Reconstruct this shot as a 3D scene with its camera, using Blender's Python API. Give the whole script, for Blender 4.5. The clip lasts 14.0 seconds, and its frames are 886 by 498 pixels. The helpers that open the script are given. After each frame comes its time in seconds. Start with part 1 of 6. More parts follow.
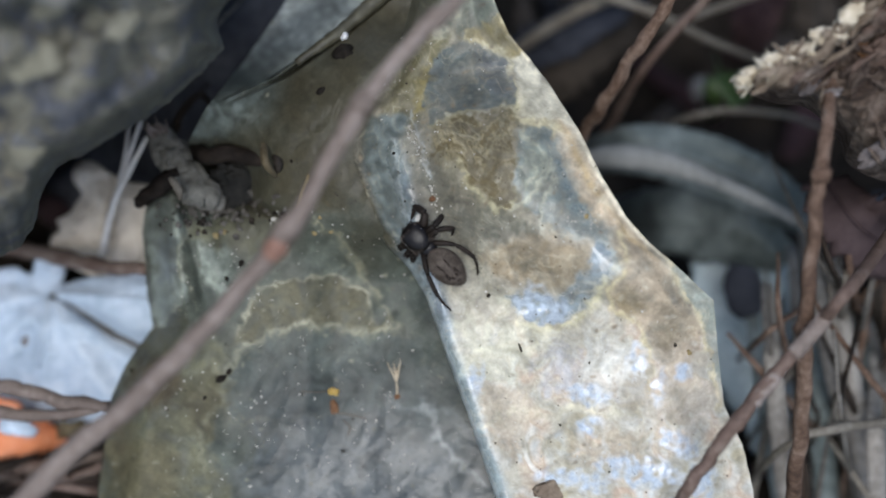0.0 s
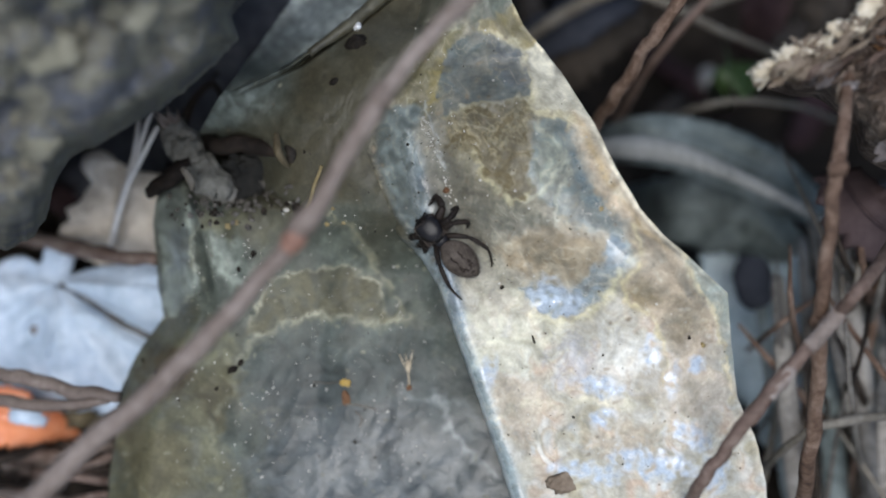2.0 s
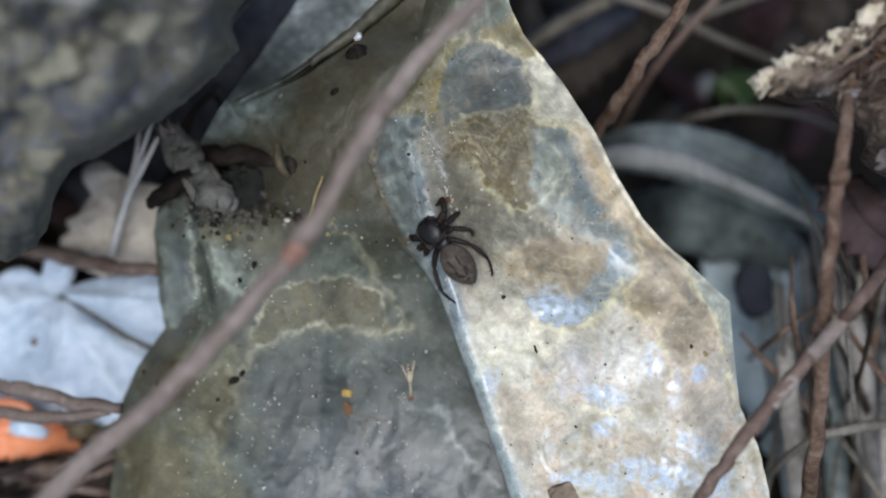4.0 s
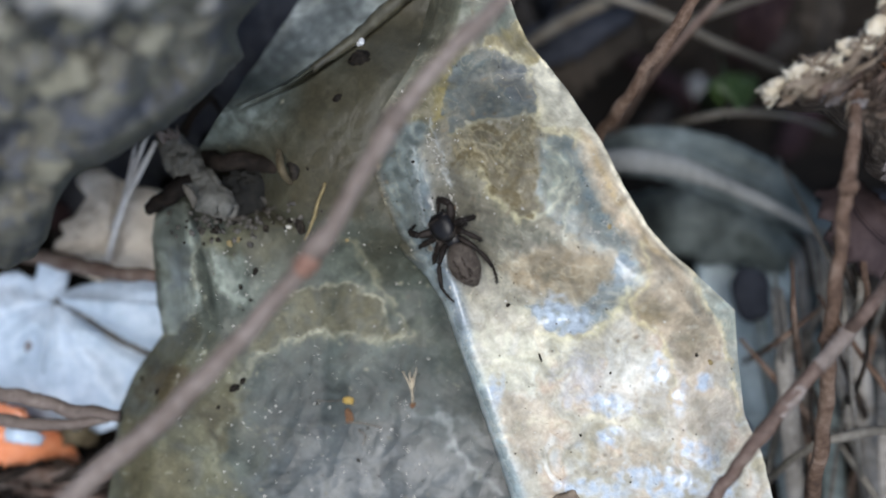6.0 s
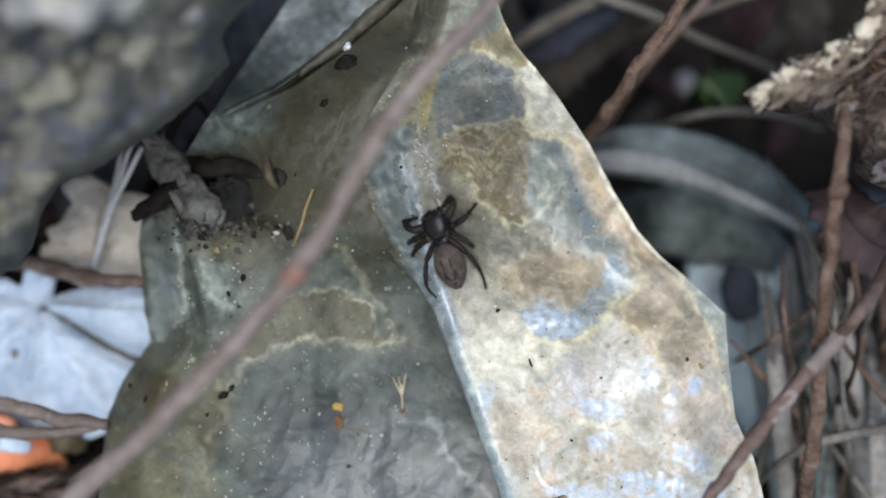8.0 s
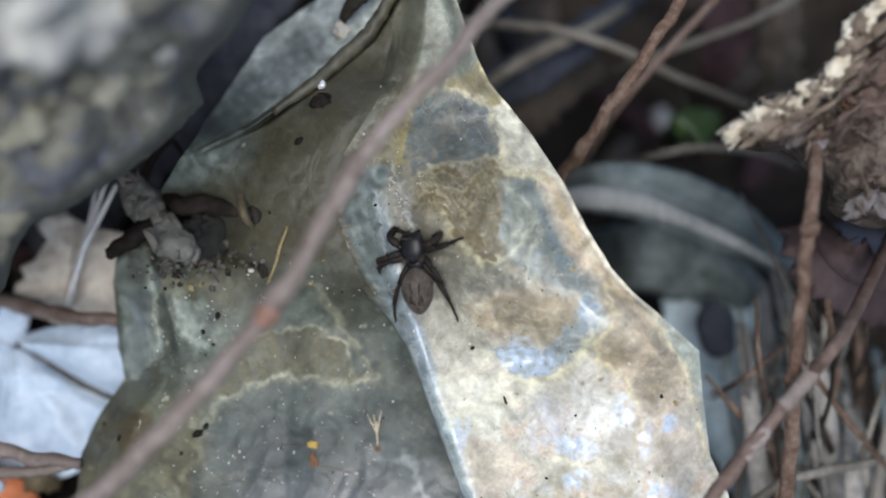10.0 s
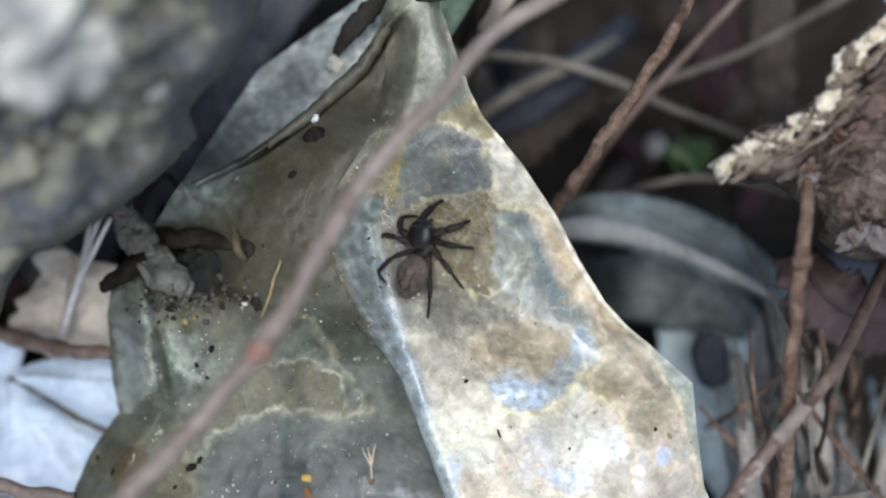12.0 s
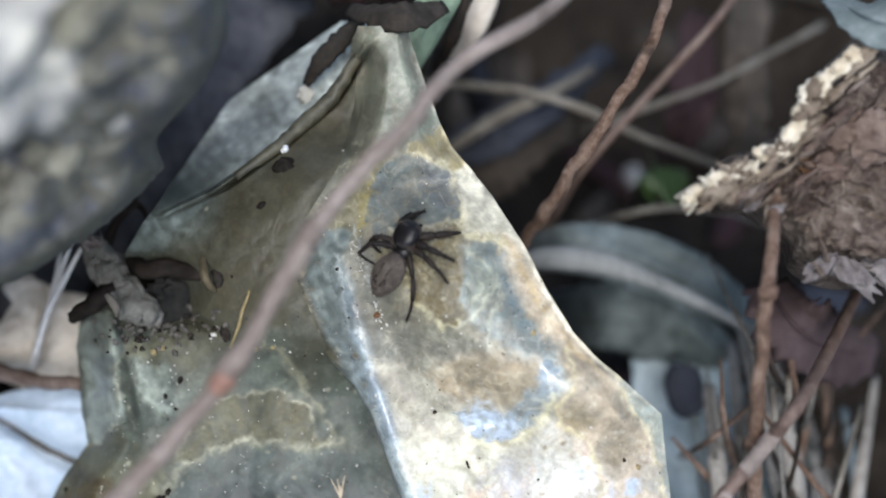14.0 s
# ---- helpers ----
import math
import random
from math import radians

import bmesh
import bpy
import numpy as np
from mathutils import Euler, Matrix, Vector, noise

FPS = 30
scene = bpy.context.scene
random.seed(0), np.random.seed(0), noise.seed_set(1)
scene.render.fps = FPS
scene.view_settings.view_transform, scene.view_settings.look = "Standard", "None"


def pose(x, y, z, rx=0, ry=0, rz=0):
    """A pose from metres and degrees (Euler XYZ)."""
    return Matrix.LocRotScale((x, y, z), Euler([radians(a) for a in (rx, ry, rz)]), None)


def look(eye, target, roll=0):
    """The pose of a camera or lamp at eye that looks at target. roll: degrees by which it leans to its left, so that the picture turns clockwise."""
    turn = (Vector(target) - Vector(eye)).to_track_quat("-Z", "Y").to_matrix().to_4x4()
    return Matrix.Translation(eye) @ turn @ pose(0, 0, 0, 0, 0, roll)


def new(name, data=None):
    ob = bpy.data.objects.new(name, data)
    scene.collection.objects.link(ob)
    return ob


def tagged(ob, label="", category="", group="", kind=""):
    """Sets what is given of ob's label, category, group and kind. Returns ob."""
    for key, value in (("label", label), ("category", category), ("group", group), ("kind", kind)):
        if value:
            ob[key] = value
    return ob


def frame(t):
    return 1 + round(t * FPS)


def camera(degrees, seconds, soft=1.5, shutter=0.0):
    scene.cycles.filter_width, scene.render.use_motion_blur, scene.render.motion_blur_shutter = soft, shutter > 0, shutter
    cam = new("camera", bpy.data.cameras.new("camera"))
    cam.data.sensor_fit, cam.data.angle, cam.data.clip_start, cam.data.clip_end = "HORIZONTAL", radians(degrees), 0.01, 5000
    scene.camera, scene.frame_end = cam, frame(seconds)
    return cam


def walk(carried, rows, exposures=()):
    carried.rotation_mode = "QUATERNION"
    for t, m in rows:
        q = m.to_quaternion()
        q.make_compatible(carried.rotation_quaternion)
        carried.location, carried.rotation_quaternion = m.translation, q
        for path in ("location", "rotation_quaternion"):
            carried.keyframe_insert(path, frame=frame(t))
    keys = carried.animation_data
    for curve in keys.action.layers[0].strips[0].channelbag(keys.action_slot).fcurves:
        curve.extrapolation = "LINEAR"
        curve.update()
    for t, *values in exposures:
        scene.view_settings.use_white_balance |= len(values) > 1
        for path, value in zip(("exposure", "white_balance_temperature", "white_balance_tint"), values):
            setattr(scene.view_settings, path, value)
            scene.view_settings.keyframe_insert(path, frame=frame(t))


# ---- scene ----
cam = camera(36, 14.0, soft=2.0)
PATH = [
    (0.0, pose(0.00199, -0.04956, 0.14372, 25.187, -0.049, -0.055)),
    (0.5, pose(0.00196, -0.04932, 0.14296, 25.101, -0.267, -0.112)),
    (1.0, pose(0.00226, -0.04911, 0.14260, 25.042, -0.500, -0.311)),
    (1.5, pose(0.00068, -0.04889, 0.14341, 24.593, -0.266, -0.058)),
    (2.0, pose(0.00055, -0.04897, 0.14374, 24.558, -0.266, 0.031)),
    (2.5, pose(-0.00035, -0.04867, 0.14424, 24.714, -0.045, 0.084)),
    (3.0, pose(-0.00000, -0.04860, 0.14423, 25.000, 0.000, 0.000)),
    (3.5, pose(0.00029, -0.04872, 0.14395, 25.445, -0.183, -0.111)),
    (4.0, pose(0.00037, -0.04892, 0.14361, 24.973, -0.194, -0.204)),
    (6.5, pose(-0.00259, -0.04689, 0.14368, 24.356, -1.495, -0.839)),
    (7.0, pose(-0.00196, -0.04672, 0.14348, 24.133, -1.547, -1.032)),
    (7.5, pose(-0.00235, -0.04628, 0.14351, 24.105, -1.460, -1.154)),
    (10.0, pose(-0.00173, -0.04553, 0.14390, 25.519, -2.192, -1.715)),
    (10.5, pose(-0.00181, -0.04554, 0.14402, 25.908, -2.107, -1.727)),
    (11.0, pose(-0.00121, -0.04600, 0.14452, 25.940, -1.944, -1.871)),
    (11.5, pose(-0.00129, -0.04514, 0.14376, 26.425, -2.027, -1.861)),
    (12.0, pose(-0.00132, -0.04496, 0.14434, 26.555, -2.186, -1.892)),
    (12.5, pose(-0.00091, -0.04567, 0.14484, 26.532, -2.397, -1.965)),
    (13.0, pose(-0.00056, -0.04577, 0.14485, 27.078, -2.438, -2.154)),
    (13.5, pose(-0.00105, -0.04522, 0.14489, 27.656, -2.291, -2.087)),
    (14.0, pose(0.00025, -0.04479, 0.14449, 27.727, -2.631, -2.150)),
]
walk(cam, PATH, [(0.0, 0.42), (4.0, 0.45), (7.5, 0.58), (11.0, 0.69), (14.0, 0.92)])
# The camera keeps to one spot above the litter and drifts a little; a shallow depth of field.
cam.data.dof.use_dof = True
cam.data.dof.focus_distance = 0.1125
cam.data.dof.aperture_fstop = 16.5

# ---- world and light ----
SUN_UP, SUN_TURN = 66, 188
world = bpy.data.worlds.new("world")
scene.world = world
world.use_nodes = True
wn, wl = world.node_tree.nodes, world.node_tree.links
sky = wn.new("ShaderNodeTexSky")
sky.sky_type, sky.sun_disc = "NISHITA", False
sky.sun_elevation, sky.sun_rotation = radians(SUN_UP), radians(SUN_TURN)
wn["Background"].inputs[1].default_value = 0.15
wl.new(sky.outputs[0], wn["Background"].inputs[0])
sun = new("sun", bpy.data.lights.new("sun", "SUN"))
sun.data.energy, sun.data.angle, sun.data.color = 2.5, radians(38), (0.985, 0.99, 0.99)
SUN_FROM = Vector((math.sin(radians(SUN_TURN)) * math.cos(radians(SUN_UP)), math.cos(radians(SUN_TURN)) * math.cos(radians(SUN_UP)), math.sin(radians(SUN_UP))))
sun.matrix_world = look(SUN_FROM, (0, 0, 0))


# ---- materials ----
def material(name, colours, grain=1500.0, patch=180.0, rough=0.75, bump=0.4, gloss=0.3, stretch=(1, 1, 1), relief=0.0004, rough_var=0.12, spread=0.34):
    """A weathered surface: colours mixed over patches and over grain, with relief."""
    m = bpy.data.materials.new(name)
    m.use_nodes = True
    n, k = m.node_tree.nodes, m.node_tree.links
    b = n["Principled BSDF"]
    co, mp = n.new("ShaderNodeTexCoord"), n.new("ShaderNodeMapping")
    mp.inputs["Scale"].default_value = stretch
    k.new(co.outputs["Object"], mp.inputs[0])
    big, small = n.new("ShaderNodeTexNoise"), n.new("ShaderNodeTexNoise")
    for tex, s, d in ((big, patch, 4), (small, grain, 6)):
        tex.inputs["Scale"].default_value, tex.inputs["Detail"].default_value = s, d
        tex.inputs["Roughness"].default_value = 0.65
        k.new(mp.outputs[0], tex.inputs["Vector"])
    big.inputs["Distortion"].default_value = 0.6
    mix = n.new("ShaderNodeMix")
    mix.data_type, mix.inputs[0].default_value = "FLOAT", 0.42
    k.new(big.outputs[0], mix.inputs[2]), k.new(small.outputs[0], mix.inputs[3])
    info, sway = n.new("ShaderNodeObjectInfo"), n.new("ShaderNodeMath")
    sway.operation = "MULTIPLY_ADD"
    sway.inputs[1].default_value = 0.10
    k.new(info.outputs["Random"], sway.inputs[0]), k.new(mix.outputs[0], sway.inputs[2])
    ramp = n.new("ShaderNodeValToRGB")
    el = ramp.color_ramp.elements
    while len(el) < len(colours):
        el.new(0.5)
    for i, c in enumerate(colours):
        el[i].position = 0.53 + spread * (i / max(1, len(colours) - 1) - 0.5)
        el[i].color = (*c, 1)
    k.new(sway.outputs[0], ramp.inputs[0]), k.new(ramp.outputs[0], b.inputs["Base Color"])
    rr = n.new("ShaderNodeMapRange")
    rr.inputs[3].default_value, rr.inputs[4].default_value = rough - rough_var, min(1, rough + rough_var)
    k.new(small.outputs[0], rr.inputs[0]), k.new(rr.outputs[0], b.inputs["Roughness"])
    b.inputs["Specular IOR Level"].default_value = gloss
    bp = n.new("ShaderNodeBump")
    bp.inputs["Strength"].default_value, bp.inputs["Distance"].default_value = bump, relief
    k.new(mix.outputs[0], bp.inputs["Height"]), k.new(bp.outputs[0], b.inputs["Normal"])
    return m


def film_material(name):
    """Dirty plastic film: the stain colours lie on the mesh, dried silt is dull and bare film shines."""
    m = bpy.data.materials.new(name)
    m.use_nodes = True
    n, k = m.node_tree.nodes, m.node_tree.links
    b = n["Principled BSDF"]
    stain = n.new("ShaderNodeVertexColor")
    stain.layer_name = "stain"
    co = n.new("ShaderNodeTexCoord")
    fine, mid, dust = n.new("ShaderNodeTexNoise"), n.new("ShaderNodeTexNoise"), n.new("ShaderNodeTexNoise")
    for tex, s, d in ((fine, 2600, 5), (mid, 620, 6), (dust, 1500, 8)):
        tex.inputs["Scale"].default_value, tex.inputs["Detail"].default_value, tex.inputs["Roughness"].default_value = s, d, 0.7
        k.new(co.outputs["Object"], tex.inputs["Vector"])
    mid.inputs["Distortion"].default_value = 1.2
    # mottling of the silt
    tone = n.new("ShaderNodeMapRange")
    tone.inputs[1].default_value, tone.inputs[2].default_value, tone.inputs[3].default_value, tone.inputs[4].default_value = 0.3, 0.7, 0.74, 1.22
    k.new(mid.outputs[0], tone.inputs[0])
    tone2 = n.new("ShaderNodeMapRange")
    tone2.inputs[1].default_value, tone2.inputs[2].default_value, tone2.inputs[3].default_value, tone2.inputs[4].default_value = 0.3, 0.7, 0.86, 1.14
    k.new(fine.outputs[0], tone2.inputs[0])
    mul = n.new("ShaderNodeMath")
    mul.operation = "MULTIPLY"
    k.new(tone.outputs[0], mul.inputs[0]), k.new(tone2.outputs[0], mul.inputs[1])
    sc = n.new("ShaderNodeVectorMath")
    sc.operation = "SCALE"
    k.new(stain.outputs[0], sc.inputs[0]), k.new(mul.outputs[0], sc.inputs[3])
    # pale dust specks and dark grit
    speck = n.new("ShaderNodeValToRGB")
    speck.color_ramp.elements[0].position, speck.color_ramp.elements[1].position = 0.70, 0.78
    k.new(dust.outputs[0], speck.inputs[0])
    mott = n.new("ShaderNodeTexNoise")
    mott.inputs["Scale"].default_value, mott.inputs["Detail"].default_value, mott.inputs["Roughness"].default_value, mott.inputs["Distortion"].default_value = 420, 9, 0.72, 0.7
    k.new(co.outputs["Object"], mott.inputs["Vector"])
    last = sc
    for lo, hi, factor, most in ((0.54, 0.70, 1.75, 0.6), (0.48, 0.33, 0.42, 0.6)):
        sel = n.new("ShaderNodeMapRange")
        sel.inputs[1].default_value, sel.inputs[2].default_value, sel.inputs[4].default_value = lo, hi, most
        k.new(mott.outputs[0], sel.inputs[0])
        held = n.new("ShaderNodeMath")
        held.operation = "MULTIPLY"
        k.new(sel.outputs[0], held.inputs[0]), k.new(stain.outputs["Alpha"], held.inputs[1])
        lay = n.new("ShaderNodeMix")
        lay.data_type = "RGBA"
        shade = n.new("ShaderNodeVectorMath")
        shade.operation = "SCALE"
        shade.inputs[3].default_value = factor
        k.new(stain.outputs[0], shade.inputs[0]), k.new(shade.outputs[0], lay.inputs[7])
        k.new(held.outputs[0], lay.inputs[0]), k.new(last.outputs[2 if last is not sc else 0], lay.inputs[6])
        last = lay
    wisp = n.new("ShaderNodeTexNoise")
    wisp.inputs["Scale"].default_value, wisp.inputs["Detail"].default_value, wisp.inputs["Distortion"].default_value = 330, 5, 0.9
    k.new(co.outputs["Object"], wisp.inputs["Vector"])
    band = n.new("ShaderNodeValToRGB")
    band.color_ramp.elements[0].position, band.color_ramp.elements[1].position = 0.50, 0.53
    band.color_ramp.elements[0].color, band.color_ramp.elements[1].color = (0, 0, 0, 1), (0.012, 0.012, 0.012, 1)
    band.color_ramp.elements.new(0.57).color = (0, 0, 0, 1)
    k.new(wisp.outputs[0], band.inputs[0])
    light = n.new("ShaderNodeMix")
    light.data_type = "RGBA"
    light.inputs[7].default_value = (0.50, 0.47, 0.36, 1)
    k.new(band.outputs[0], light.inputs[0]), k.new(last.outputs[2], light.inputs[6])
    pale = n.new("ShaderNodeMix")
    pale.data_type = "RGBA"
    pale.inputs[7].default_value = (0.62, 0.57, 0.45, 1)
    k.new(speck.outputs[0], pale.inputs[0]), k.new(light.outputs[2], pale.inputs[6])
    grit = n.new("ShaderNodeTexVoronoi")
    grit.inputs["Scale"].default_value = 900
    k.new(co.outputs["Object"], grit.inputs["Vector"])
    gsel = n.new("ShaderNodeValToRGB")
    gsel.color_ramp.elements[0].position, gsel.color_ramp.elements[1].position = 0.05, 0.10
    gsel.color_ramp.elements[0].color, gsel.color_ramp.elements[1].color = (1, 1, 1, 1), (0, 0, 0, 1)
    k.new(grit.outputs["Distance"], gsel.inputs[0])
    rare = n.new("ShaderNodeMath")
    rare.operation = "GREATER_THAN"
    rare.inputs[1].default_value = 0.66
    sepc = n.new("ShaderNodeSeparateColor")
    k.new(grit.outputs["Color"], sepc.inputs[0]), k.new(sepc.outputs[0], rare.inputs[0])
    gm = n.new("ShaderNodeMath")
    gm.operation = "MULTIPLY"
    k.new(gsel.outputs[0], gm.inputs[0]), k.new(rare.outputs[0], gm.inputs[1])
    dark = n.new("ShaderNodeMix")
    dark.data_type = "RGBA"
    dark.inputs[7].default_value = (0.09, 0.07, 0.045, 1)
    k.new(gm.outputs[0], dark.inputs[0]), k.new(pale.outputs[2], dark.inputs[6])
    k.new(dark.outputs[2], b.inputs["Base Color"])
    # silt thickness (alpha) turns gloss into dullness
    rgh = n.new("ShaderNodeMapRange")
    rgh.inputs[3].default_value, rgh.inputs[4].default_value = 0.16, 0.62
    k.new(stain.outputs["Alpha"], rgh.inputs[0])
    rv = n.new("ShaderNodeMath")
    rv.operation = "MULTIPLY_ADD"
    rv.inputs[1].default_value = 0.35
    off = n.new("ShaderNodeMath")
    off.operation = "SUBTRACT"
    off.inputs[1].default_value = 0.5
    k.new(mid.outputs[0], off.inputs[0]), k.new(off.outputs[0], rv.inputs[0]), k.new(rgh.outputs[0], rv.inputs[2])
    k.new(rv.outputs[0], b.inputs["Roughness"])
    shine = n.new("ShaderNodeMapRange")
    shine.inputs[2].default_value, shine.inputs[3].default_value, shine.inputs[4].default_value = 0.7, 1.0, 0.15
    k.new(stain.outputs["Alpha"], shine.inputs[0]), k.new(shine.outputs[0], b.inputs["Specular IOR Level"])
    hb = n.new("ShaderNodeMath")
    hb.operation = "MULTIPLY_ADD"
    hb.inputs[1].default_value = 0.3
    k.new(fine.outputs[0], hb.inputs[0]), k.new(mid.outputs[0], hb.inputs[2])
    crease = n.new("ShaderNodeTexNoise")
    crease.inputs["Scale"].default_value, crease.inputs["Detail"].default_value, crease.inputs["Distortion"].default_value = 240, 3, 1.5
    k.new(co.outputs["Object"], crease.inputs["Vector"])
    fold = n.new("ShaderNodeMath")
    fold.operation = "MULTIPLY_ADD"
    fold.inputs[1].default_value = 2.6
    k.new(crease.outputs[0], fold.inputs[0]), k.new(hb.outputs[0], fold.inputs[2])
    bp = n.new("ShaderNodeBump")
    bp.inputs["Strength"].default_value, bp.inputs["Distance"].default_value = 0.28, 0.0003
    k.new(fold.outputs[0], bp.inputs["Height"]), k.new(bp.outputs[0], b.inputs["Normal"])
    return m


FILM = film_material("stained_film")
SOIL = material("soil", [(0.0036, 0.0032, 0.0028), (0.013, 0.0106, 0.0084), (0.030, 0.024, 0.0185)], 900, 90, 0.95, 0.9, 0.04, rough_var=0.05)
STONE = material("stone", [(0.030, 0.030, 0.034), (0.066, 0.069, 0.080), (0.108, 0.112, 0.128), (0.085, 0.083, 0.070), (0.150, 0.143, 0.114), (0.185, 0.176, 0.138), (0.11, 0.114, 0.124), (0.20, 0.197, 0.182), (0.36, 0.355, 0.335)], 700, 210, 0.9, 1.0, 0.12, relief=0.0016, spread=0.30)
LICHEN = material("olive_lichen", [(0.09, 0.087, 0.068), (0.15, 0.143, 0.108), (0.22, 0.21, 0.165)], 700, 140, 0.9, 0.6, 0.15)
RUST_CRUST = material("rusty_crust", [(0.075, 0.0525, 0.0338), (0.1275, 0.0938, 0.0638), (0.18, 0.1425, 0.105)], 700, 140, 0.9, 0.6, 0.15)
PALE_STONE = material("pale_stone", [(0.22, 0.21, 0.18), (0.42, 0.40, 0.35), (0.6, 0.57, 0.5)], 500, 90, 0.8, 0.7, 0.25)
CREAM_CRUST = material("cream_crust", [(0.11, 0.112, 0.118), (0.21, 0.208, 0.20), (0.33, 0.315, 0.28), (0.48, 0.455, 0.39)], 600, 170, 0.9, 1.0, 0.12, relief=0.001, spread=0.28)
TWIG = material("twig_bark", [(0.080, 0.060, 0.049), (0.135, 0.104, 0.087), (0.225, 0.184, 0.160)], 1600, 260, 0.7, 0.6, 0.3, (1, 1, 1))
RED_TWIG = material("red_twig_bark", [(0.046, 0.029, 0.022), (0.108, 0.070, 0.054), (0.19, 0.145, 0.118)], 1600, 260, 0.65, 0.6, 0.3)
PALE_BARK = material("pale_bark", [(0.095, 0.073, 0.061), (0.165, 0.131, 0.112), (0.25, 0.212, 0.188)], 1600, 300, 0.7, 0.6, 0.3)
RED_NODE = material("orange_red_bark", [(0.12, 0.062, 0.044), (0.20, 0.108, 0.078), (0.30, 0.19, 0.15)], 1600, 300, 0.7, 0.5, 0.3)
ROT_RED = material("red_rotten_wood", [(0.040, 0.026, 0.020), (0.095, 0.064, 0.050), (0.17, 0.125, 0.10)], 1100, 240, 0.9, 1.0, 0.12, relief=0.001)
ROT_GREY = material("grey_rotten_wood", [(0.050, 0.042, 0.039), (0.105, 0.09, 0.085), (0.185, 0.165, 0.158)], 1200, 260, 0.9, 1.0, 0.12, relief=0.0008)
ROT_TAN = material("tan_rotten_wood", [(0.088, 0.064, 0.045), (0.172, 0.132, 0.097), (0.275, 0.225, 0.17)], 1300, 240, 0.9, 1.0, 0.12, relief=0.0008)
BLACK_BARK = material("black_bark", [(0.004, 0.003, 0.0025), (0.012, 0.009, 0.007), (0.03, 0.022, 0.017)], 1500, 260, 0.8, 0.9, 0.12)
DRY_BLADE = material("dry_blade", [(0.080, 0.070, 0.058), (0.175, 0.157, 0.136), (0.32, 0.30, 0.27)], 1200, 160, 0.7, 0.5, 0.25)
FIBRE_BROWN = material("tan_fibre", [(0.048, 0.037, 0.020), (0.088, 0.069, 0.040), (0.14, 0.112, 0.07)], 1800, 300, 0.8, 0.5, 0.15)
RUSTY = material("flaking_bark", [(0.022, 0.0135, 0.0095), (0.092, 0.056, 0.038), (0.185, 0.13, 0.098)], 1900, 420, 0.8, 1.0, 0.2)
DARK_TWIG = material("dark_bark", [(0.0054, 0.0039, 0.0032), (0.018, 0.0126, 0.009), (0.0432, 0.0306, 0.0216)], 1500, 260, 0.8, 0.9, 0.25)
GREY_WOOD = material("grey_wood", [(0.042, 0.037, 0.031), (0.098, 0.089, 0.077), (0.18, 0.166, 0.147)], 1700, 420, 0.85, 1.0, 0.2, relief=0.001)
STRAW = material("dry_straw", [(0.052, 0.045, 0.035), (0.112, 0.097, 0.077), (0.185, 0.168, 0.142)], 1500, 150, 0.7, 0.4, 0.25)
GREY_STRIP = material("grey_leaf_strip", [(0.085, 0.088, 0.084), (0.15, 0.155, 0.15), (0.22, 0.225, 0.22)], 1300, 150, 0.7, 0.4, 0.25)
PALE_STRAW = material("bleached_straw", [(0.36, 0.336, 0.312), (0.552, 0.528, 0.504), (0.72, 0.696, 0.66)], 1500, 200, 0.55, 0.4, 0.4)
GREY_LEAF = material("grey_dead_leaf", [(0.040, 0.049, 0.046), (0.103, 0.122, 0.117), (0.195, 0.222, 0.218)], 700, 130, 0.65, 0.5, 0.25)
PALE_GREY_LEAF = material("pale_grey_leaf", [(0.13, 0.17, 0.18), (0.275, 0.343, 0.365), (0.46, 0.545, 0.575)], 700, 120, 0.45, 0.5, 0.45)
GAP_LEAF = material("gap_shade_leaf", [(0.022, 0.0225, 0.026), (0.052, 0.053, 0.060), (0.098, 0.096, 0.10)], 900, 190, 0.85, 0.8, 0.12)
DARK_LEAF = material("dark_dead_leaf", [(0.011, 0.0095, 0.008), (0.032, 0.027, 0.022), (0.075, 0.06, 0.048)], 800, 90, 0.85, 0.6, 0.1)
BLUE_DARK = material("dark_wet_leaf", [(0.008, 0.0088, 0.0112), (0.0176, 0.02, 0.0272), (0.04, 0.044, 0.056)], 700, 80, 0.75, 0.5, 0.14)
TAN_LEAF = material("tan_dead_leaf", [(0.36, 0.31, 0.245), (0.54, 0.475, 0.39), (0.72, 0.65, 0.555)], 900, 130, 0.7, 0.5, 0.25)
PALE_BLUE = material("pale_blue_leaf", [(0.20, 0.265, 0.33), (0.32, 0.395, 0.475), (0.44, 0.515, 0.60), (0.60, 0.66, 0.73)], 700, 75, 0.42, 0.35, 0.4, spread=0.4)
GREEN_LEAF = material("green_leaf", [(0.0132, 0.0264, 0.0066), (0.0264, 0.0528, 0.0116), (0.0462, 0.0825, 0.0231)], 900, 120, 0.5, 0.3, 0.4)
ORANGE = material("orange_wrapper", [(0.5, 0.13, 0.05), (0.66, 0.24, 0.11), (0.78, 0.42, 0.30)], 700, 90, 0.3, 0.3, 0.5)
MAUVE = material("dusty_mauve_leaf", [(0.018, 0.011, 0.0115), (0.04, 0.0265, 0.027), (0.068, 0.048, 0.047)], 700, 90, 0.85, 0.4, 0.1)
STUB_WOOD = material("weathered_stub_wood", [(0.05, 0.047, 0.040), (0.115, 0.11, 0.094), (0.20, 0.19, 0.166)], 1500, 260, 0.85, 0.9, 0.15)
